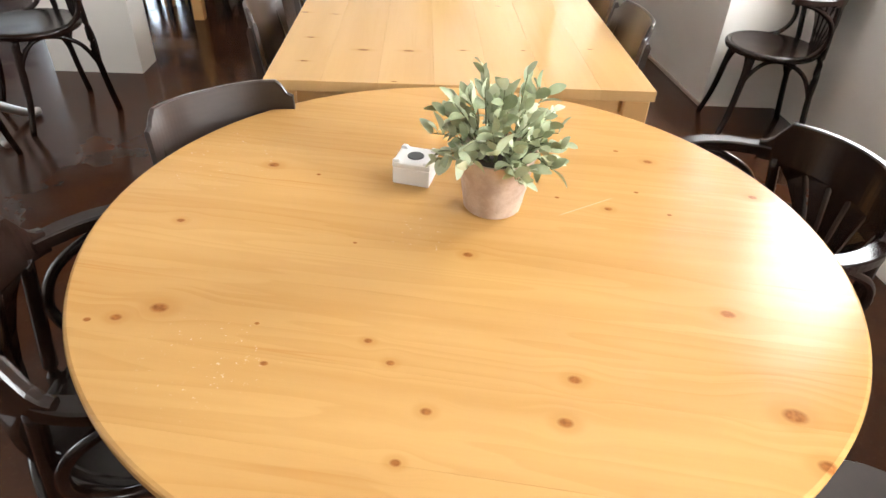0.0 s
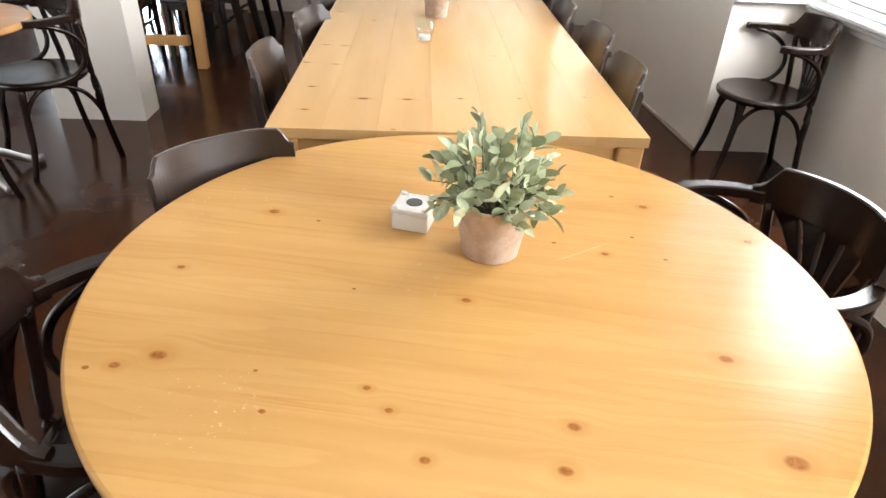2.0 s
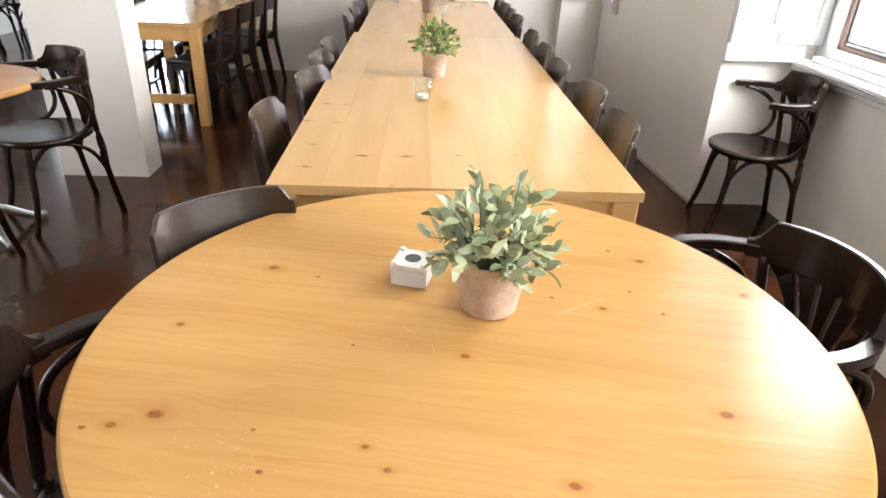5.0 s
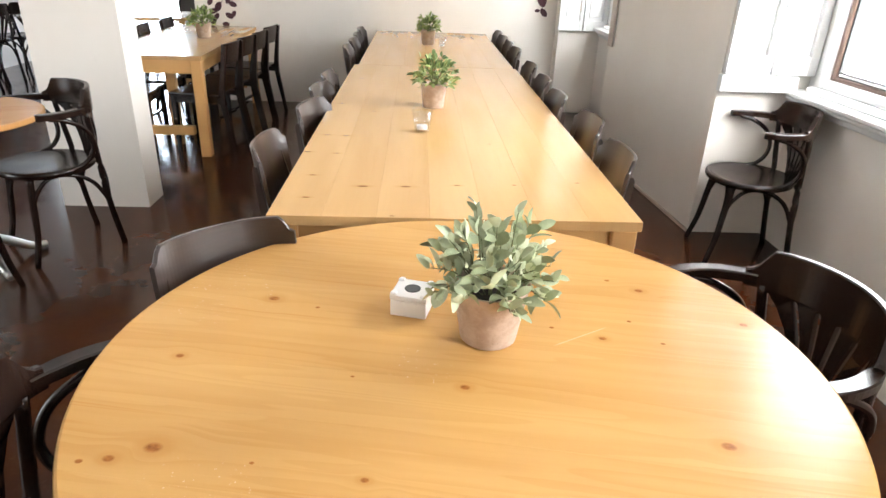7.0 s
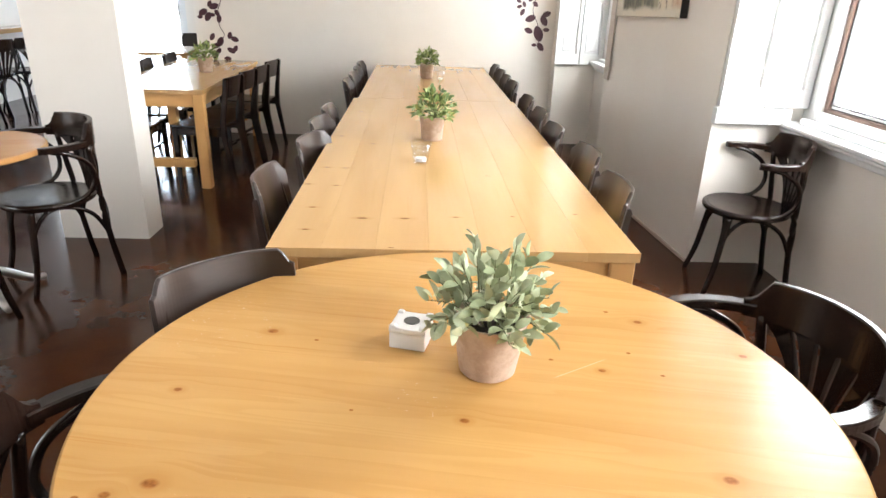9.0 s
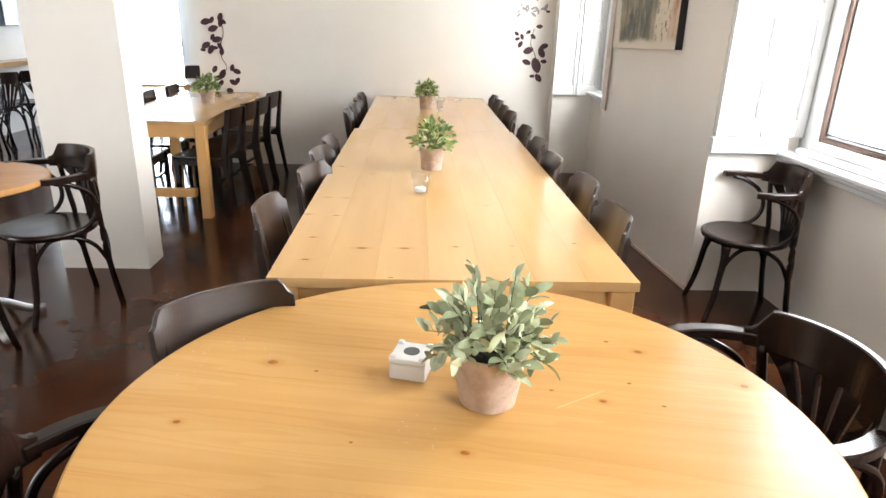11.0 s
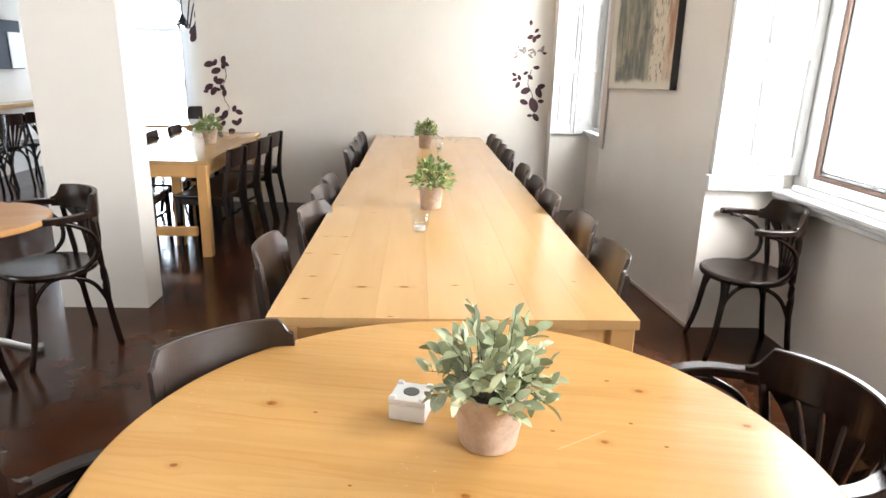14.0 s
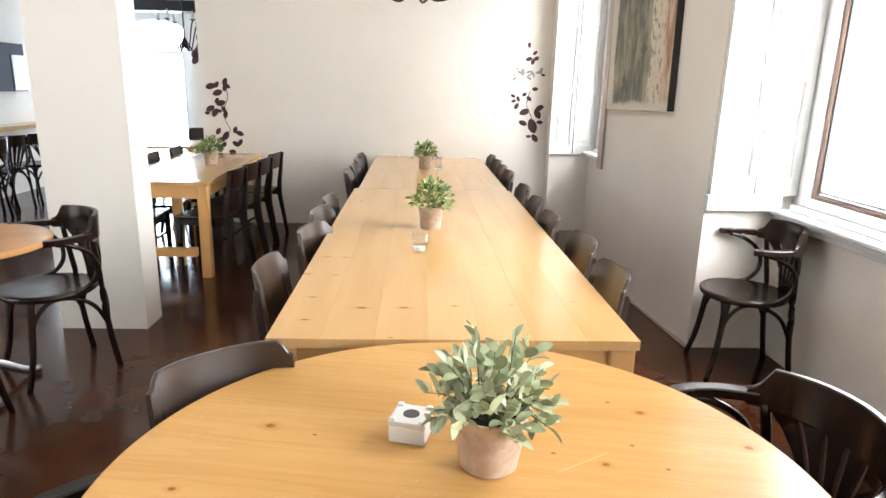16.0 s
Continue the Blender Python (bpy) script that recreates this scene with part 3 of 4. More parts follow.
def long_table(m, x0, x1, y0, y1, boards, mat, label, leg=0.08, inset=0.008, thick=0.032, rails=()):
    t = thing("long_table", m, label, "table", "pine tables")
    w = (x1 - x0) / boards
    for k in range(boards):
        part("board", boxed(x0 + k * w + (0.00008 if k else 0), x0 + (k + 1) * w - (0.00008 if k < boards - 1 else 0), y0, y1, 0.75 - thick, 0.75, bevel=0.0003), mat, t)
    e = inset
    for a in (x0 + e, x1 - e - leg):
        for b in (y0 + e, y1 - e - leg):
            part("leg", boxed(a, a + leg, b, b + leg, 0, 0.749 - thick, bevel=0.005), M_PINE_LEG, t)
    part("apron", boxed(x0 + e + leg, x1 - e - leg, y0 + e + 0.02, y0 + e + 0.045, 0.62, 0.749 - thick), M_PINE_LEG, t)
    part("apron", boxed(x0 + e + leg, x1 - e - leg, y1 - e - 0.045, y1 - e - 0.02, 0.62, 0.749 - thick), M_PINE_LEG, t)
    part("apron", boxed(x0 + e + 0.02, x0 + e + 0.045, y0 + e + leg, y1 - e - leg, 0.62, 0.749 - thick), M_PINE_LEG, t)
    part("apron", boxed(x1 - e - 0.045, x1 - e - 0.02, y0 + e + leg, y1 - e - leg, 0.62, 0.749 - thick), M_PINE_LEG, t)
    for a in rails:
        part("stretcher", boxed(*a, bevel=0.004), M_PINE_LEG, t)
    return t


long_table(Matrix(), -0.443, 0.703, 1.787, 4.615, 7, M_LONG, "long pale pine table pushed against the round table")
long_table(Matrix(), -0.412, 0.688, 4.620, 6.775, 7, M_PINE, "long pale pine table that reaches the end wall")
lt = long_table(pose(-1.97, 5.74, 0, 0, 0, 2), -0.37, 0.388, -1.0, 1.0, 5, M_PINE, "pale pine dining table with a stretcher frame behind the pillar", 0.075, 0.012,
                rails=((-0.26, 0.26, -0.955, -0.90, 0.16, 0.225), (-0.26, 0.26, 0.90, 0.955, 0.16, 0.225)))
part("leg", boxed(0.0, 0.07, -0.66, -0.60, 0.0, 0.717, bevel=0.005), M_PINE_LEG, lt)

bistro = thing("round_bistro_table", pose(-2.10, 2.90, 0, 0, 0, 20), "small round orange pine table on a cast metal pedestal", "table", "pine tables")
round_top(bistro, 0.385, 0.75, 0.028, [-0.4, -0.2, -0.05, 0.1, 0.25, 0.4], M_OLD_PINE)
part("pedestal", lathe([(0.03, 0.10), (0.045, 0.14), (0.028, 0.2), (0.025, 0.6), (0.05, 0.68), (0.12, 0.70), (0.12, 0.72), (0.02, 0.72)], 20), M_STEEL, bistro, smooth=True)
for k in range(4):
    a = k * math.pi / 2 + 0.53
    c, s = math.cos(a), math.sin(a)
    part("foot", rod([(0.02 * c, 0.02 * s, 0.14), (0.10 * c, 0.10 * s, 0.10), (0.20 * c, 0.20 * s, 0.035), (0.27 * c, 0.27 * s, 0.022)], 0.024, 0.020, sides=8), M_STEEL, bistro, smooth=True)


# ---- chairs ----
def board_top(high, low, start):
    """Upper edge of a back board with hollow-cut corners."""
    def at(s):
        k = max(0.0, (abs(s) - start) / (1 - start))
        return high - 0.004 * s * s - (high - low) * (1 - (1 - k) ** 2.2)
    return at


BOW_X, BOW_A, BOW_B, BOW_TIP, BOW_Z = -0.043, 0.244, 0.261, 0.030, 0.751


def bow_at(q, off=0.0):
    """Plan of the bent arm bow at angle q from the middle of the back."""
    return BOW_X - (BOW_A + off) * math.cos(q), (BOW_B + off) * math.sin(q)


def arm_bm(side):
    """A bent arm, flat on top, with eased edges and a rounded tip; its rear end dies into the back board."""
    path = []
    for k in range(7):
        t = 1 - k / 7
        path.append((BOW_X + (BOW_TIP - BOW_X) * t, side * (BOW_B - 0.011 * t * t)))
    path += [bow_at(side * radians(90 - 38 * k / 9)) for k in range(10)]
    rings, last = [], len(path) - 1
    for i, (x, y) in enumerate(path):
        (ax, ay), (bx, by) = path[max(i - 1, 0)], path[min(i + 1, last)]
        d = Vector((bx - ax, by - ay, 0)).normalized()
        n = Vector((-d.y, d.x, 0))
        w = (0.012, 0.0175, 0.020, 0.0205)[min(i, 3)] if i < last - 3 else 0.0205 - 0.002 * (i - last + 3)
        z1, z0, e = BOW_Z, BOW_Z - 0.030, 0.004
        rings.append([Vector((x, y, 0)) + n * u + Vector((0, 0, z)) for u, z in ((-w + e, z1), (w - e, z1), (w, z1 - e), (w, z0 + e), (w - e, z0), (-w + e, z0), (-w, z0 + e), (-w, z1 - e))])
    return loft(bmesh.new(), rings)


def wrapped_board(z0, high, low, peak, end, thick=0.022, count=36):
    """The top board, bent round the bow, its upper corners cut hollow between peak and end (radians)."""
    rings = []
    for i in range(count + 1):
        q = -end + 2 * end * i / count
        k = max(0.0, (abs(q) - peak) / (end - peak))
        top = high - 0.005 * (q / peak) ** 2 - (high - low) * (1 - (1 - k) ** 2.4)
        lean = 0.004
        ring = []
        for off, z in ((-thick / 2, z0), (thick / 2, z0), (thick / 2 + lean, top - 0.003), (thick / 4 + lean, top), (-thick / 4 + lean, top), (-thick / 2 + lean, top - 0.003)):
            x, y = bow_at(q, off)
            ring.append((x, y, z))
        rings.append(ring)
    return loft(bmesh.new(), rings)


def bentwood_armchair(m, label):
    c = thing("bentwood_armchair", m, label, "chair", "bentwood armchairs")
    n, sx = 32, -0.048
    def outline(k, r):
        a = 2 * math.pi * k / n
        return (sx + r * math.cos(a), r * math.sin(a) * (1 + 0.06 * math.cos(a)))
    rings = [[(*outline(k, r), z) for k in range(n)] for r, z in ((0.202, 0.432), (0.219, 0.436), (0.224, 0.450), (0.221, 0.462), (0.213, 0.467), (0.200, 0.464))]
    part("seat_ring", loft(bmesh.new(), rings), M_BENT, c, smooth=True)
    rings = [[(*outline(k, r), z) for k in range(n)] for r, z in ((0.199, 0.440), (0.1995, 0.4645), (0.165, 0.461), (0.09, 0.456), (0.03, 0.455))]
    part("seat", loft(bmesh.new(), rings), M_BENT, c, "dark polished seat panel", smooth=True)
    for s in (-1, 1):
        part("front_leg", rod([(0.082, 0.148 * s, 0.44), (0.098, 0.160 * s, 0.30), (0.118, 0.174 * s, 0.14), (0.152, 0.190 * s, 0.0)], 0.0195, 0.013), M_BENT, c, smooth=True)
        part("rear_leg", rod([(-0.282, 0.172 * s, 0.0), (-0.258, 0.170 * s, 0.16), (-0.240, 0.168 * s, 0.32), (-0.234, 0.168 * s, 0.46), (-0.222, 0.182 * s, 0.58), (-0.206, 0.194 * s, 0.722)], 0.0160, 0.0135), M_BENT, c, smooth=True)
        part("arm", arm_bm(s), M_BENT, c, "flat-topped bent arm")
        part("arm_support", rod([(-0.025, 0.250 * s, 0.722), (-0.095, 0.248 * s, 0.704), (-0.170, 0.238 * s, 0.655), (-0.203, 0.226 * s, 0.588), (-0.194, 0.217 * s, 0.522), (-0.150, 0.207 * s, 0.474), (-0.095, 0.203 * s, 0.456)], 0.0115), M_BENT, c, smooth=True)
        part("brace", rod([(0.108, 0.164 * s, 0.25), (0.078, 0.164 * s, 0.35), (0.010, 0.162 * s, 0.42), (-0.090, 0.162 * s, 0.42), (-0.190, 0.164 * s, 0.36), (-0.256, 0.170 * s, 0.23)], 0.0105), M_BENT, c, smooth=True)
    for x, w, z in ((0.104, 0.158, 0.27), (-0.250, 0.168, 0.28)):
        part("brace", rod([(x, -w, z), (x - 0.016, -w * 0.74, 0.37), (x - 0.026, -w * 0.3, 0.425), (x - 0.026, w * 0.3, 0.425), (x - 0.016, w * 0.74, 0.37), (x, w, z)], 0.0105), M_BENT, c, smooth=True)
    part("back_board", wrapped_board(0.712, 0.833, 0.768, radians(47), radians(59)), M_BENT, c, "curved board with hollow-cut corners")
    for k in range(6):
        rings = []
        for t in (0.0, 0.2, 0.4, 0.6, 0.8, 0.93, 0.97, 1.0):
            step = 0.024 + 0.042 * t ** 1.2
            mid, w, z = (k - 2.5) * step, step / 2 - (min(0.0085, 0.004 + 0.009 * t) if t < 0.95 else 0.0012 if t < 0.99 else 0.0001), 0.452 + 0.266 * t
            ring = []
            for y, back in ((mid - w, 0), (mid + w, 0), (mid + w, 1), (mid - w, 1)):
                top_x = BOW_X - BOW_A * math.sqrt(1 - (y / BOW_B) ** 2)
                ring.append((-0.262 + (top_x + 0.262) * t - 0.006 + 0.012 * (1 - back), y, z))
            rings.append(ring)
        part("back_slat", loft(bmesh.new(), rings), M_BENT, c)
    return c


def plywood_chair(m, label):
    c = thing("plywood_chair", m, label, "chair", "dark chairs at the tables")
    outline = []
    for k in range(28):
        a = 2 * math.pi * k / 28
        ca, sa = math.cos(a), math.sin(a)
        outline.append((0.205 * math.copysign(abs(ca) ** 0.5, ca), 0.205 * math.copysign(abs(sa) ** 0.5, sa)))
    rings = [[(x * k, y * k, z) for x, y in outline] for k, z in ((0.97, 0.436), (1.0, 0.441), (1.0, 0.451), (0.98, 0.456), (0.6, 0.452), (0.1, 0.450))]
    part("seat", loft(bmesh.new(), rings), M_PLY, c)
    for s in (-1, 1):
        rings = [[(x - w, y * s - w, z), (x + w, y * s - w, z), (x + w, y * s + w, z), (x - w, y * s + w, z)] for x, y, z, w in ((0.185, 0.180, 0.0, 0.012), (0.165, 0.168, 0.435, 0.017))]
        part("front_leg", loft(bmesh.new(), rings), M_PLY, c)
        rings = [[(x - w, y * s - h, z), (x + w, y * s - h, z), (x + w, y * s + h, z), (x - w, y * s + h, z)] for x, y, z, w, h in
                 ((-0.285, 0.182, 0.0, 0.013, 0.013), (-0.222, 0.179, 0.38, 0.021, 0.013), (-0.216, 0.177, 0.48, 0.023, 0.013), (-0.232, 0.173, 0.58, 0.021, 0.012),
                  (-0.254, 0.164, 0.70, 0.015, 0.011), (-0.263, 0.164, 0.750, 0.012, 0.010), (-0.262, 0.164, 0.764, 0.007, 0.008))]
        part("rear_leg", loft(bmesh.new(), rings), M_PLY, c)
        part("side_rail", boxed(-0.20, 0.16, 0.168 * s - 0.009, 0.168 * s + 0.009, 0.385, 0.434), M_PLY, c)
    part("cross_rail", boxed(0.155, 0.175, -0.155, 0.155, 0.385, 0.434), M_PLY, c)
    part("back_board", bent_panel(0.187, 0.052, 0.013, lambda s: 0.560, board_top(0.827, 0.789, 0.87), -0.280, 0.14, 36), M_PLY, c, "curved plywood board with hollow-cut corners")
    return c


def under_table(x, y, turn):
    """An armchair of the lower, wider kind, whose arms pass under the round table's edge."""
    return pose(x, y, 0, 0, 0, turn) @ Matrix.Diagonal((1.042, 1.042, 0.957, 1))


armchair = bentwood_armchair(pose(1.745, 3.205, 0, 0, 0, 172.5), "dark bentwood armchair standing in the window niche")
tagged(copy_thing(armchair, under_table(0.765, 1.281, 186.9)), "dark bentwood armchair drawn up to the round table")
tagged(copy_thing(armchair, under_table(-0.451, 0.925, 27.5)), "dark bentwood armchair drawn up to the round table")
tagged(copy_thing(armchair, pose(-1.882, 3.105, 0, 0, 0, 227)), "dark bentwood armchair at the small round table by the pillar")
tagged(copy_thing(armchair, pose(-1.98, 2.50, 0, 0, 0, 100)), "dark bentwood armchair at the small round table")
for x, y, a in ((-4.72, 7.40, 150), (-4.62, 7.80, 165), (-4.66, 6.95, 200)):
    tagged(copy_thing(armchair, pose(x, y, 0, 0, 0, a)), "dark bentwood armchair under the wall shelf of the far room")

side = plywood_chair(pose(-0.316, 1.293, 0, 0, 0, -51), "dark curved plywood chair drawn up to the round table")
copy_thing(side, pose(0.83, 0.50, 0, 0, 0, 140))
for x, y, a in ((-0.300, 2.36, -2), (-0.235, 2.95, -13), (-0.250, 3.40, -7), (-0.250, 3.81, 0), (-0.262, 5.02, 2), (-0.255, 5.42, -2), (-0.258, 5.83, 1), (-0.262, 6.25, -1),
                (0.520, 2.343, 181), (0.540, 2.866, 182), (0.487, 3.388, 181), (0.497, 3.883, 179), (0.500, 4.39, 180), (0.505, 5.15, 181), (0.500, 5.53, 179), (0.505, 5.92, 182), (0.500, 6.34, 180)):
    tagged(copy_thing(side, pose(x, y, 0, 0, 0, a)), "dark curved plywood chair tucked under the long table")


def panel_chair(m, label):
    """Plain wooden chair: straight raked posts, a square flat back panel and a flat seat on rails."""
    c = thing("panel_back_chair", m, label, "chair", "panel chairs behind the pillar")
    part("seat", boxed(-0.19, 0.21, -0.20, 0.20, 0.440, 0.462, bevel=0.008, segments=2), M_BENT, c)
    for s in (-1, 1):
        rings = [[(x - w, y * s - w, z), (x + w, y * s - w, z), (x + w, y * s + w, z), (x - w, y * s + w, z)] for x, y, z, w in ((0.185, 0.178, 0.0, 0.014), (0.180, 0.176, 0.440, 0.019))]
        part("front_leg", loft(bmesh.new(), rings), M_BENT, c)
        rings = [[(x - w, y * s - 0.014, z), (x + w, y * s - 0.014, z), (x + w, y * s + 0.014, z), (x - w, y * s + 0.014, z)] for x, y, z, w in
                 ((-0.270, 0.176, 0.0, 0.013), (-0.205, 0.174, 0.38, 0.020), (-0.205, 0.174, 0.50, 0.020), (-0.232, 0.162, 0.68, 0.015), (-0.252, 0.158, 0.812, 0.011))]
        part("rear_leg", loft(bmesh.new(), rings), M_BENT, c)
        part("side_rail", boxed(-0.19, 0.165, 0.176 * s - 0.009, 0.176 * s + 0.009, 0.385, 0.439), M_BENT, c)
    part("cross_rail", boxed(0.171, 0.189, -0.158, 0.158, 0.385, 0.439), M_BENT, c)
    part("stretcher", boxed(-0.010, 0.010, -0.176, 0.176, 0.16, 0.18), M_BENT, c)
    part("back_panel", bent_panel(0.172, 0.012, 0.014, lambda s: 0.672, lambda s: 0.822, -0.234, 0.15, 10), M_BENT, c, "flat square back panel")
    return c


panel = panel_chair(pose(-1.635, 5.06, 0, 0, 0, 172), "dark wooden chair with a square back panel behind the pillar")
for x, y, a in ((-1.615, 5.45, 171), (-1.590, 5.80, 173), (-1.590, 6.24, 172), (-2.20, 5.00, 4), (-2.20, 5.50, 2), (-2.20, 6.03, 6), (-2.20, 6.62, 3)):
    copy_thing(panel, pose(x, y, 0, 0, 0, a))


# ---- things on the tables ----
def leaf_bm(bm, length, width, m=Matrix()):
    """A pointed oval leaf folded a little along its rib."""
    rows = []
    for k in range(6):
        t = k / 5
        w = width * 0.5 * math.sin(math.pi * min(1.0, 0.06 + t * 0.92)) ** 0.62
        z = length * 0.18 * t * (1 - t) * 1.6
        rows.append([m @ Vector(p) for p in ((length * t, -w, z + w * 0.25), (length * t, 0, z), (length * t, w, z + w * 0.25))])
    return loft(bm, rows, closed=False, caps=False)


def flower_pot(m, label, h=0.122, r0=0.054, r1=0.0685):
    p = thing("potted_plant", m, label, "plant", "potted plants")
    part("pot", lathe([(0.01, 0.0), (r0 - 0.004, 0.0), (r0, 0.004), (r1 - 0.004, h - 0.004), (r1, h - 0.001), (r1 - 0.003, h), (r1 - 0.007, h - 0.002), (r1 - 0.010, h - 0.02), (0.01, h - 0.02)], 32), M_POT, p, "dusty clay pot", smooth=True)
    part("soil", lathe([(0.005, h - 0.019), (r1 - 0.010, h - 0.0195), (r1 - 0.012, h - 0.016), (0.005, h - 0.012)], 20), M_SOIL, p)
    return p


plant = flower_pot(pose(0.159, 1.140, 0.7505), "sage green leafy plant in a dusty clay pot", 0.128, 0.0590, 0.0815)
leaf_meshes = []
for le, wi in ((0.042, 0.0205), (0.036, 0.0185), (0.047, 0.0205), (0.029, 0.016)):
    leaf_meshes.append(mesh_of(leaf_bm(bmesh.new(), le, wi), "leaf", M_LEAF, True))
rnd = random.Random(11)
for k in range(48):
    az = 2.399 * k + rnd.uniform(-0.3, 0.3)
    lean = 1.52 * ((k + 0.5) / 48) ** 0.6 + rnd.uniform(-0.10, 0.10)
    reach = 0.158 - 0.030 * lean + rnd.uniform(-0.022, 0.022)
    way = Vector((0.78 * math.cos(az) * math.sin(lean), 0.78 * math.sin(az) * math.sin(lean), math.cos(lean)))
    root = Vector((math.cos(az) * 0.026, math.sin(az) * 0.026, 0.108))
    droop = Vector((0, 0, -0.025 * max(0.0, lean - 0.9)))
    pts = [root, root + way * reach * 0.5 + Vector((0, 0, 0.014)), root + way * reach + droop]
    part("stem", rod(pts, 0.0016, 0.0009, steps=3, sides=5), M_STEM, plant)
    curve = spline(pts, 5)
    for j, t in enumerate((0.4, 0.55, 0.66, 0.77, 0.88, 0.97, 1.0)):
        p = curve[min(len(curve) - 1, int(t * (len(curve) - 1)))]
        spin = az + (j % 2 * 2 - 1) * rnd.uniform(0.5, 1.5) if j < 6 else az + rnd.uniform(-0.4, 0.4)
        rise = (math.pi / 2 - lean) * 0.7 + rnd.uniform(-0.85, 0.85)
        turn = Matrix.Rotation(spin, 4, "Z") @ Matrix.Rotation(-rise, 4, "Y") @ Matrix.Rotation(rnd.uniform(-1.35, 1.35), 4, "X")
        leaf = new("leaf", leaf_meshes[rnd.randrange(4)])
        leaf.parent = plant
        leaf.matrix_basis = Matrix.Translation(p) @ turn @ Matrix.Scale(rnd.uniform(0.8, 1.1), 4)


def bushy_plant(m, label, seed, spread=0.115, high=0.155):
    p = flower_pot(m, label)
    r = random.Random(seed)
    bm = bmesh.new()
    for k in range(230):
        az, lean = r.uniform(0, 2 * math.pi), 1.55 * math.sqrt(r.random())
        d = r.uniform(0.55, 1.0)
        at = Vector((math.cos(az) * math.sin(lean) * spread * d, math.sin(az) * math.sin(lean) * spread * d, 0.115 + math.cos(lean) * high * d + r.uniform(-0.015, 0.015)))
        turn = Matrix.Rotation(az + r.uniform(-0.9, 0.9), 4, "Z") @ Matrix.Rotation(-(math.pi / 2 - lean) * 0.7 + r.uniform(-0.8, 0.8), 4, "Y") @ Matrix.Rotation(r.uniform(-1, 1), 4, "X")
        leaf_bm(bm, r.uniform(0.026, 0.042), r.uniform(0.014, 0.020), Matrix.Translation(at) @ turn)
    part("foliage", bm, M_LEAF_FAR, p, "green narrow leaves", smooth=True)
    bm = bmesh.new()
    for k in range(16):
        az, lean = r.uniform(0, 6.28), r.uniform(0.1, 1.1)
        way = Vector((math.cos(az) * math.sin(lean), math.sin(az) * math.sin(lean), math.cos(lean)))
        tube(bm, [(0, 0, 0.10), Vector((0, 0, 0.11)) + way * 0.05, Vector((0, 0, 0.11)) + way * 0.11], 0.0018, 0.001, steps=2, sides=4)
    part("stems", bm, M_STEM, p)
    return p


bushy_plant(pose(0.087, 3.32, 0.7505), "green leafy plant in a clay pot on the long table", 5)
bushy_plant(pose(0.090, 5.82, 0.7505), "green leafy plant in a clay pot near the end wall", 6, 0.10, 0.14)
bushy_plant(pose(-1.84, 5.80, 0.7505), "green leafy plant in a clay pot behind the pillar", 7, 0.12, 0.12)


def tumbler(m, label):
    t = thing("glass_candle_holder", m, label, "candle holder", "glass candle holders")
    part("glass", lathe([(0.003, 0.0), (0.023, 0.0), (0.026, 0.004), (0.039, 0.080), (0.0375, 0.080), (0.0245, 0.010), (0.003, 0.008)], 24), M_GLASS, t, smooth=True)
    part("tea_light", lathe([(0.002, 0.0082), (0.019, 0.0085), (0.019, 0.022), (0.017, 0.022), (0.016, 0.019), (0.002, 0.019)], 20), M_WHITE_CERAMIC, t, "white tea light in a metal cup", smooth=False)
    return t


tumbler(pose(0.027, 2.815, 0.7505) @ Matrix.Scale(1.25, 4), "small clear glass with a white tea light")
tumbler(pose(0.209, 5.68, 0.7505), "small clear glass with a white tea light")

ash = thing("ashtray", pose(0.000, 1.249, 0.7505, 0, 0, -15), "white square ceramic ashtray with a dark ash hole", "ashtray")
bm = boxed(-0.0405, 0.0405, -0.0405, 0.0405, 0.0, 0.038, bevel=0.004, segments=2)
part("base", bm, M_WHITE_CERAMIC, ash)
bm = boxed(-0.0415, 0.0415, -0.0415, 0.0415, 0.0388, 0.051, bevel=0.004, segments=2)
for sx in (-1, 1):
    for sy in (-1, 1):
        box(bm, sx * 0.033 - 0.008, sx * 0.033 + 0.008, sy * 0.033 - 0.008, sy * 0.033 + 0.008, 0.049, 0.0565, bevel=0.0035)
part("lid", bm, M_WHITE_CERAMIC, ash)
part("ash_hole", lathe([(0.001, 0.0500), (0.018, 0.0500), (0.018, 0.0522), (0.016, 0.0524), (0.001, 0.0522)], 24), M_ASH, ash, "dark sooty hole")


# ---- walls: picture, leaf film, shelf, screen, lamps ----
pic = thing("picture", pose(face_x(5.02) - 0.004, 5.02, 1.345, 0, 0, 180 + 4.4), "large abstract canvas in grey and rust with a black side", "picture")
part("canvas", boxed(0.0, 0.045, 0.0, 1.03, 0.0, 1.15, bevel=0.003), M_CANVAS, pic, m=pose(0, 0, 0, 1.6, 0, 0))
part("canvas_side", boxed(-0.0005, 0.0445, 1.031, 1.036, 0.0, 1.15), M_BLACK, pic, "black painted side", m=pose(0, 0, 0, 1.6, 0, 0))

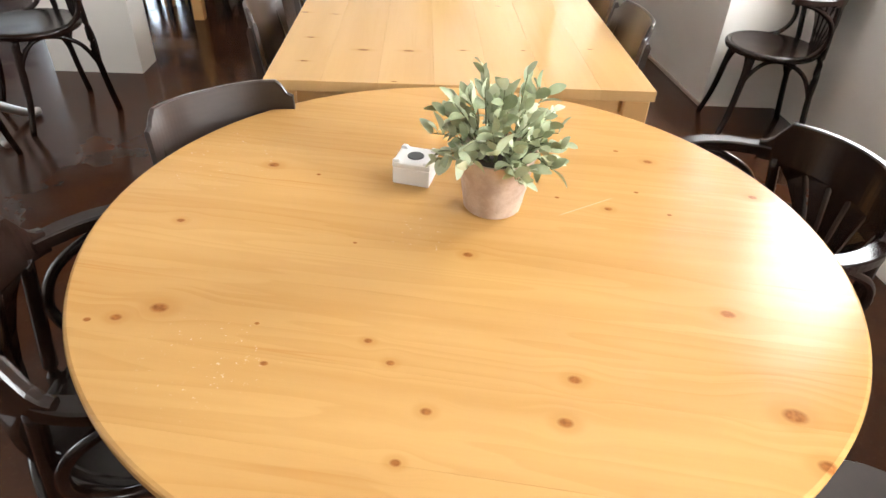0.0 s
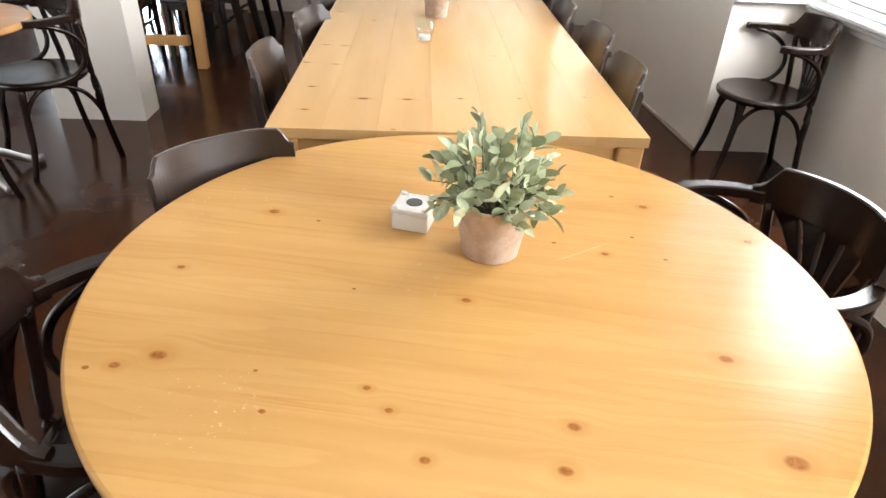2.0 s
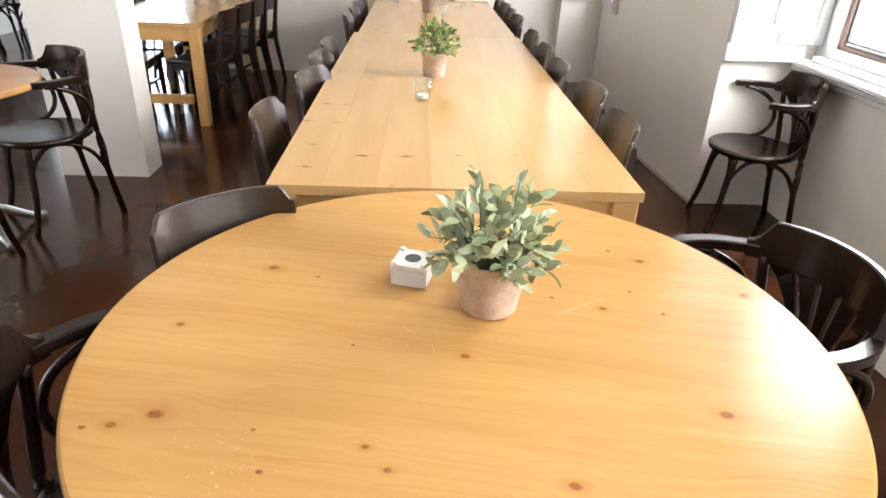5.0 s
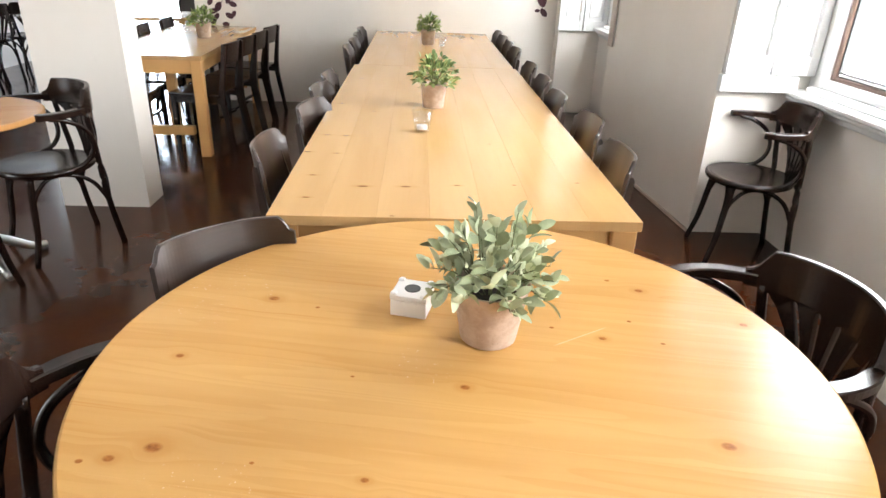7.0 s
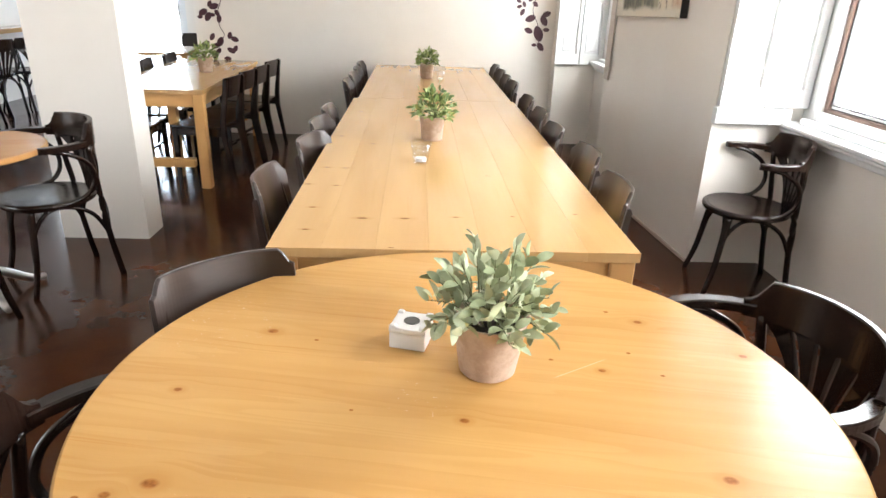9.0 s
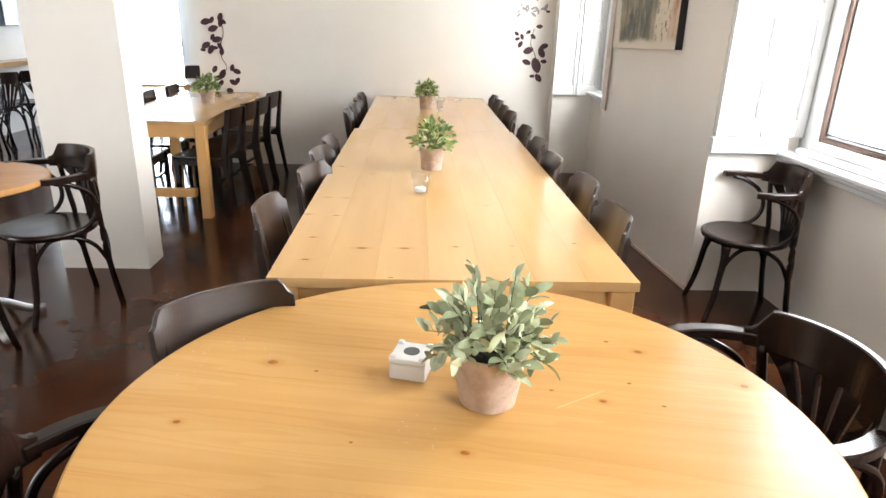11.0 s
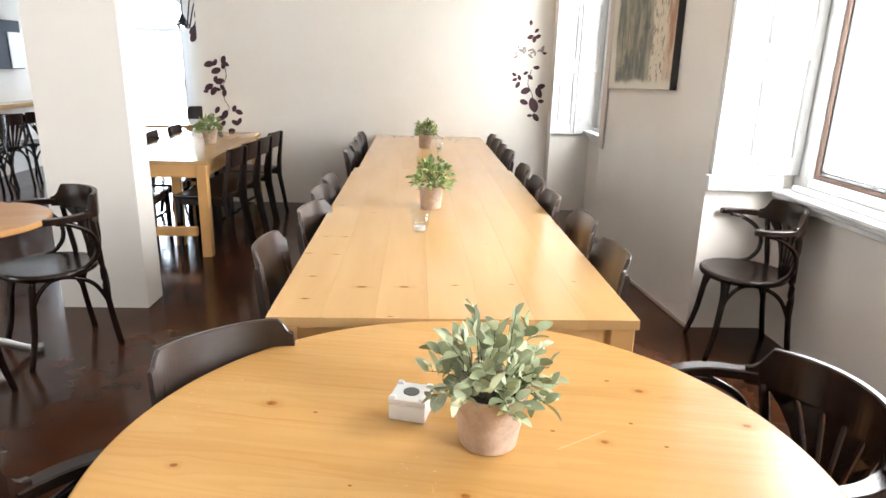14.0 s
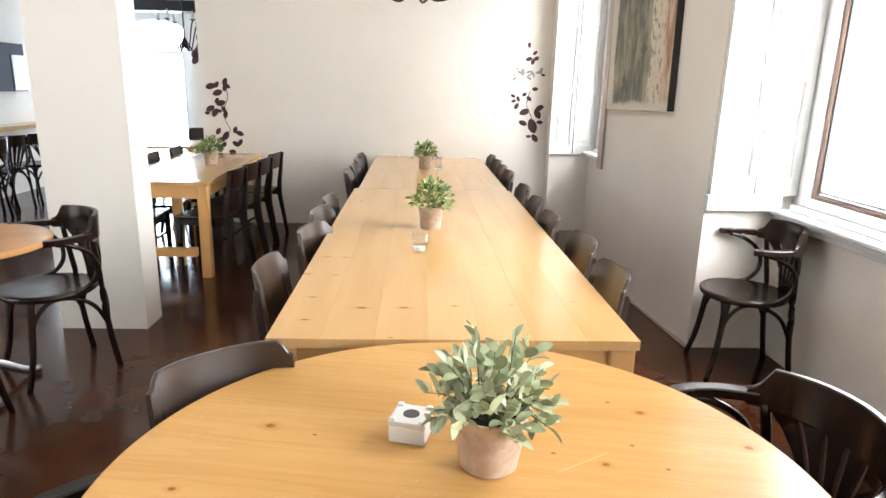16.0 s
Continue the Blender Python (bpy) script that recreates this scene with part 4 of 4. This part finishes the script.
STEM_LEFT = ((373, 153, 17, 15), (383, 150, 12, 60), (385, 164, 17, 20), (397, 145, 14, 70), (401, 152, 12, -30), (397, 155, 12, 80), (384, 178, 11, 60), (391, 182, 16, 20),
             (396, 193, 12, -60), (373, 192, 16, 30), (381, 199, 16, 60), (388, 196, 10, 0), (368, 200, 9, 0), (399, 202, 13, 80), (387, 232, 13, 60), (416, 229, 12, 70),
             (424, 235, 14, -20), (400, 240, 17, 60), (392, 247, 14, 20), (376, 244, 14, 30), (397, 256, 12, 50), (392, 263, 14, 60), (418, 254, 14, -30), (425, 251, 12, 60),
             (412, 268, 12, 0))
STEM_RIGHT = ((937, 80, 9, 90), (936, 104, 11, 20), (947, 93, 9, 40), (943, 108, 11, 80), (949, 103, 11, 30), (961, 131, 7, 0), (947, 156, 11, 0), (908, 169, 9, -30), (909, 178, 9, 20),
              (917, 174, 10, -70), (914, 187, 12, 60), (928, 166, 9, 30), (936, 173, 11, -40), (928, 197, 18, 20), (925, 217, 15, -20), (955, 189, 15, 20), (951, 200, 18, -60),
              (942, 222, 26, -70), (955, 215, 11, 0), (935, 241, 9, 0), (946, 244, 16, -50))


def leaf_film(leaves, x0, u0, z0, v0, skew, stem, label):
    """Cut-out leaf film stuck on the end wall."""
    t = thing("wall_sticker", pose(0, 6.797, 0), label, "wall sticker", "leaf stickers")
    for u, v, size, turn in leaves:
        le = size * 0.0062
        bm = bmesh.new()
        ring = []
        for k in range(14):
            a = 2 * math.pi * k / 14
            ring.append((le * 0.5 * math.cos(a), 0.30 * le * math.sin(a) * abs(math.sin(a)) ** 0.35))
        loft(bm, [[(x, 0.0, z) for x, z in ring], [(x, -0.0015, z) for x, z in ring]])
        part("leaf", bm, M_DECAL, t, m=Matrix.Translation((x0 + (u - u0) * 0.0060 + (v - v0) * skew, 0, z0 - (v - v0) * 0.00577)) @ Matrix.Rotation(radians(-turn), 4, "Y"))
    part("stem", rod([(x0 + (u - u0) * 0.0060 + (v - v0) * skew, -0.001, z0 - (v - v0) * 0.00577) for u, v in stem], 0.004, 0.003, sides=5), M_DECAL, t)
    return t


def faded_bits(x0, z0):
    """The worn remains of a sprig between the leaves."""
    t = thing("wall_sticker", pose(0, 6.797, 0), "faded remains of a leaf sticker beside the window", "wall sticker", "leaf stickers")
    r = random.Random(3)
    for k in range(16):
        le = r.uniform(0.012, 0.035)
        ring = [(le * math.cos(a), 0.4 * le * math.sin(a)) for a in (2 * math.pi * j / 8 for j in range(8))]
        bm = loft(bmesh.new(), [[(x, 0.0, z) for x, z in ring], [(x, -0.0015, z) for x, z in ring]])
        part("leaf", bm, M_DECAL_PALE, t, m=Matrix.Translation((x0 + 0.30 * k / 16 + r.uniform(-0.02, 0.02), 0, z0 + r.uniform(-0.05, 0.05))) @ Matrix.Rotation(r.uniform(0, 3), 4, "Y"))


faded_bits(1.02, 1.63)
far_sprig = thing("wall_sticker", pose(-3.60, 10.997, 1.90), "dark plum leaf sticker beside the balcony door", "wall sticker", "leaf stickers")
for dx, dz, size, turn in ((0.0, 0.0, 0.22, 30), (0.08, 0.13, 0.20, 100), (-0.03, -0.10, 0.18, 60), (0.12, -0.02, 0.20, -20), (0.05, 0.25, 0.16, 80), (0.16, 0.22, 0.16, 20)):
    ring = [(size * 0.5 * math.cos(a), size * 0.30 * math.sin(a)) for a in (2 * math.pi * j / 12 for j in range(12))]
    part("leaf", loft(bmesh.new(), [[(x, 0.0, z) for x, z in ring], [(x, -0.002, z) for x, z in ring]]), M_DECAL, far_sprig, m=Matrix.Translation((dx, 0, dz)) @ Matrix.Rotation(radians(-turn), 4, "Y"))
leaf_film(STEM_LEFT, -2.248, 350, 1.47, 145, -0.00040, ((398, 150), (402, 172), (397, 190), (399, 212), (407, 228), (400, 242), (394, 264)), "plum coloured leaf branch stickers on the white end wall")
leaf_film(STEM_RIGHT, 1.152, 936, 1.93, 78, 0.00035, ((938, 160), (932, 185), (940, 205), (942, 225), (944, 246)), "plum and faded leaf branch stickers beside the window")

shelf = thing("wall_shelf", pose(-5.1, 0, 0), "long pale wooden wall shelf in the far room", "shelf")
part("board", boxed(0.0, 0.28, 6.2, 8.98, 0.835, 0.885, bevel=0.004), M_PINE, shelf)
screen = thing("wall_screen", pose(-5.1, 0, 0), "framed dark wall screen over the shelf", "screen")
part("casing", boxed(0.004, 0.07, 7.55, 8.68, 1.28, 1.86, bevel=0.006), M_SCREEN, screen)
part("glass", boxed(0.071, 0.075, 7.60, 8.30, 1.32, 1.70), M_SCREEN, screen)
part("side_panel", boxed(0.071, 0.078, 8.40, 8.66, 1.29, 1.72), M_PAINT, screen, "pale printed side panel")

far_table = thing("small_table", pose(-3.0, 7.65, 0, 0, 0, 10), "small pale table in the far room lit by the door", "table")
part("tabletop", boxed(-0.45, 0.45, -0.40, 0.40, 0.72, 0.75, bevel=0.004), M_PINE, far_table)
for x in (-0.38, 0.38):
    for y in (-0.33, 0.33):
        part("leg", boxed(x - 0.03, x + 0.03, y - 0.03, y + 0.03, 0, 0.719), M_PINE_LEG, far_table)
tagged(copy_thing(side, pose(-2.95, 8.9, 0, 0, 0, -80)), "dark plywood chair at the far small table")


def chandelier(m, label, arms, radius, drop, rise=0.07):
    c = thing("chandelier", m, label, "chandelier", "chandeliers")
    part("rod", rod([(0, 0, 0.12), (0, 0, 0.5 * drop), (0, 0, drop)], 0.009), M_IRON, c)
    part("rose", lathe([(0.004, drop - 0.04), (0.05, drop - 0.02), (0.06, drop)], 16), M_IRON, c)
    part("hub", lathe([(0.004, -0.02), (0.03, 0.02), (0.035, 0.07), (0.015, 0.12)], 16), M_IRON, c, smooth=True)
    for k in range(arms):
        a = 2 * math.pi * k / arms + 0.2
        u, v = math.cos(a), math.sin(a)
        arm = part("arm", rod([(0.03 * u, 0.03 * v, 0.06), (0.4 * radius * u, 0.4 * radius * v, -0.03), (0.8 * radius * u, 0.8 * radius * v, rise - 0.07), (radius * u, radius * v, rise)], 0.008), M_IRON, c, smooth=True)
        part("cup", lathe([(0.003, 0.07), (0.03, 0.075), (0.035, 0.085), (0.003, 0.083)], 12), M_IRON, arm, m=pose(radius * u, radius * v, rise - 0.07))
        part("bulb", lathe([(0.003, 0.085), (0.014, 0.09), (0.018, 0.13), (0.010, 0.17), (0.002, 0.19)], 12), M_BULB, arm, "pale candle bulb", smooth=True, m=pose(radius * u, radius * v, rise - 0.07))
    return c


chandelier(pose(-2.86, 8.3, 1.86), "black iron chandelier with candle bulbs in the far room", 6, 0.28, CEIL - 1.86, 0.30)
chandelier(pose(-0.02, 4.6, 2.09), "black iron chandelier hanging over the long table", 6, 0.34, CEIL - 2.09)
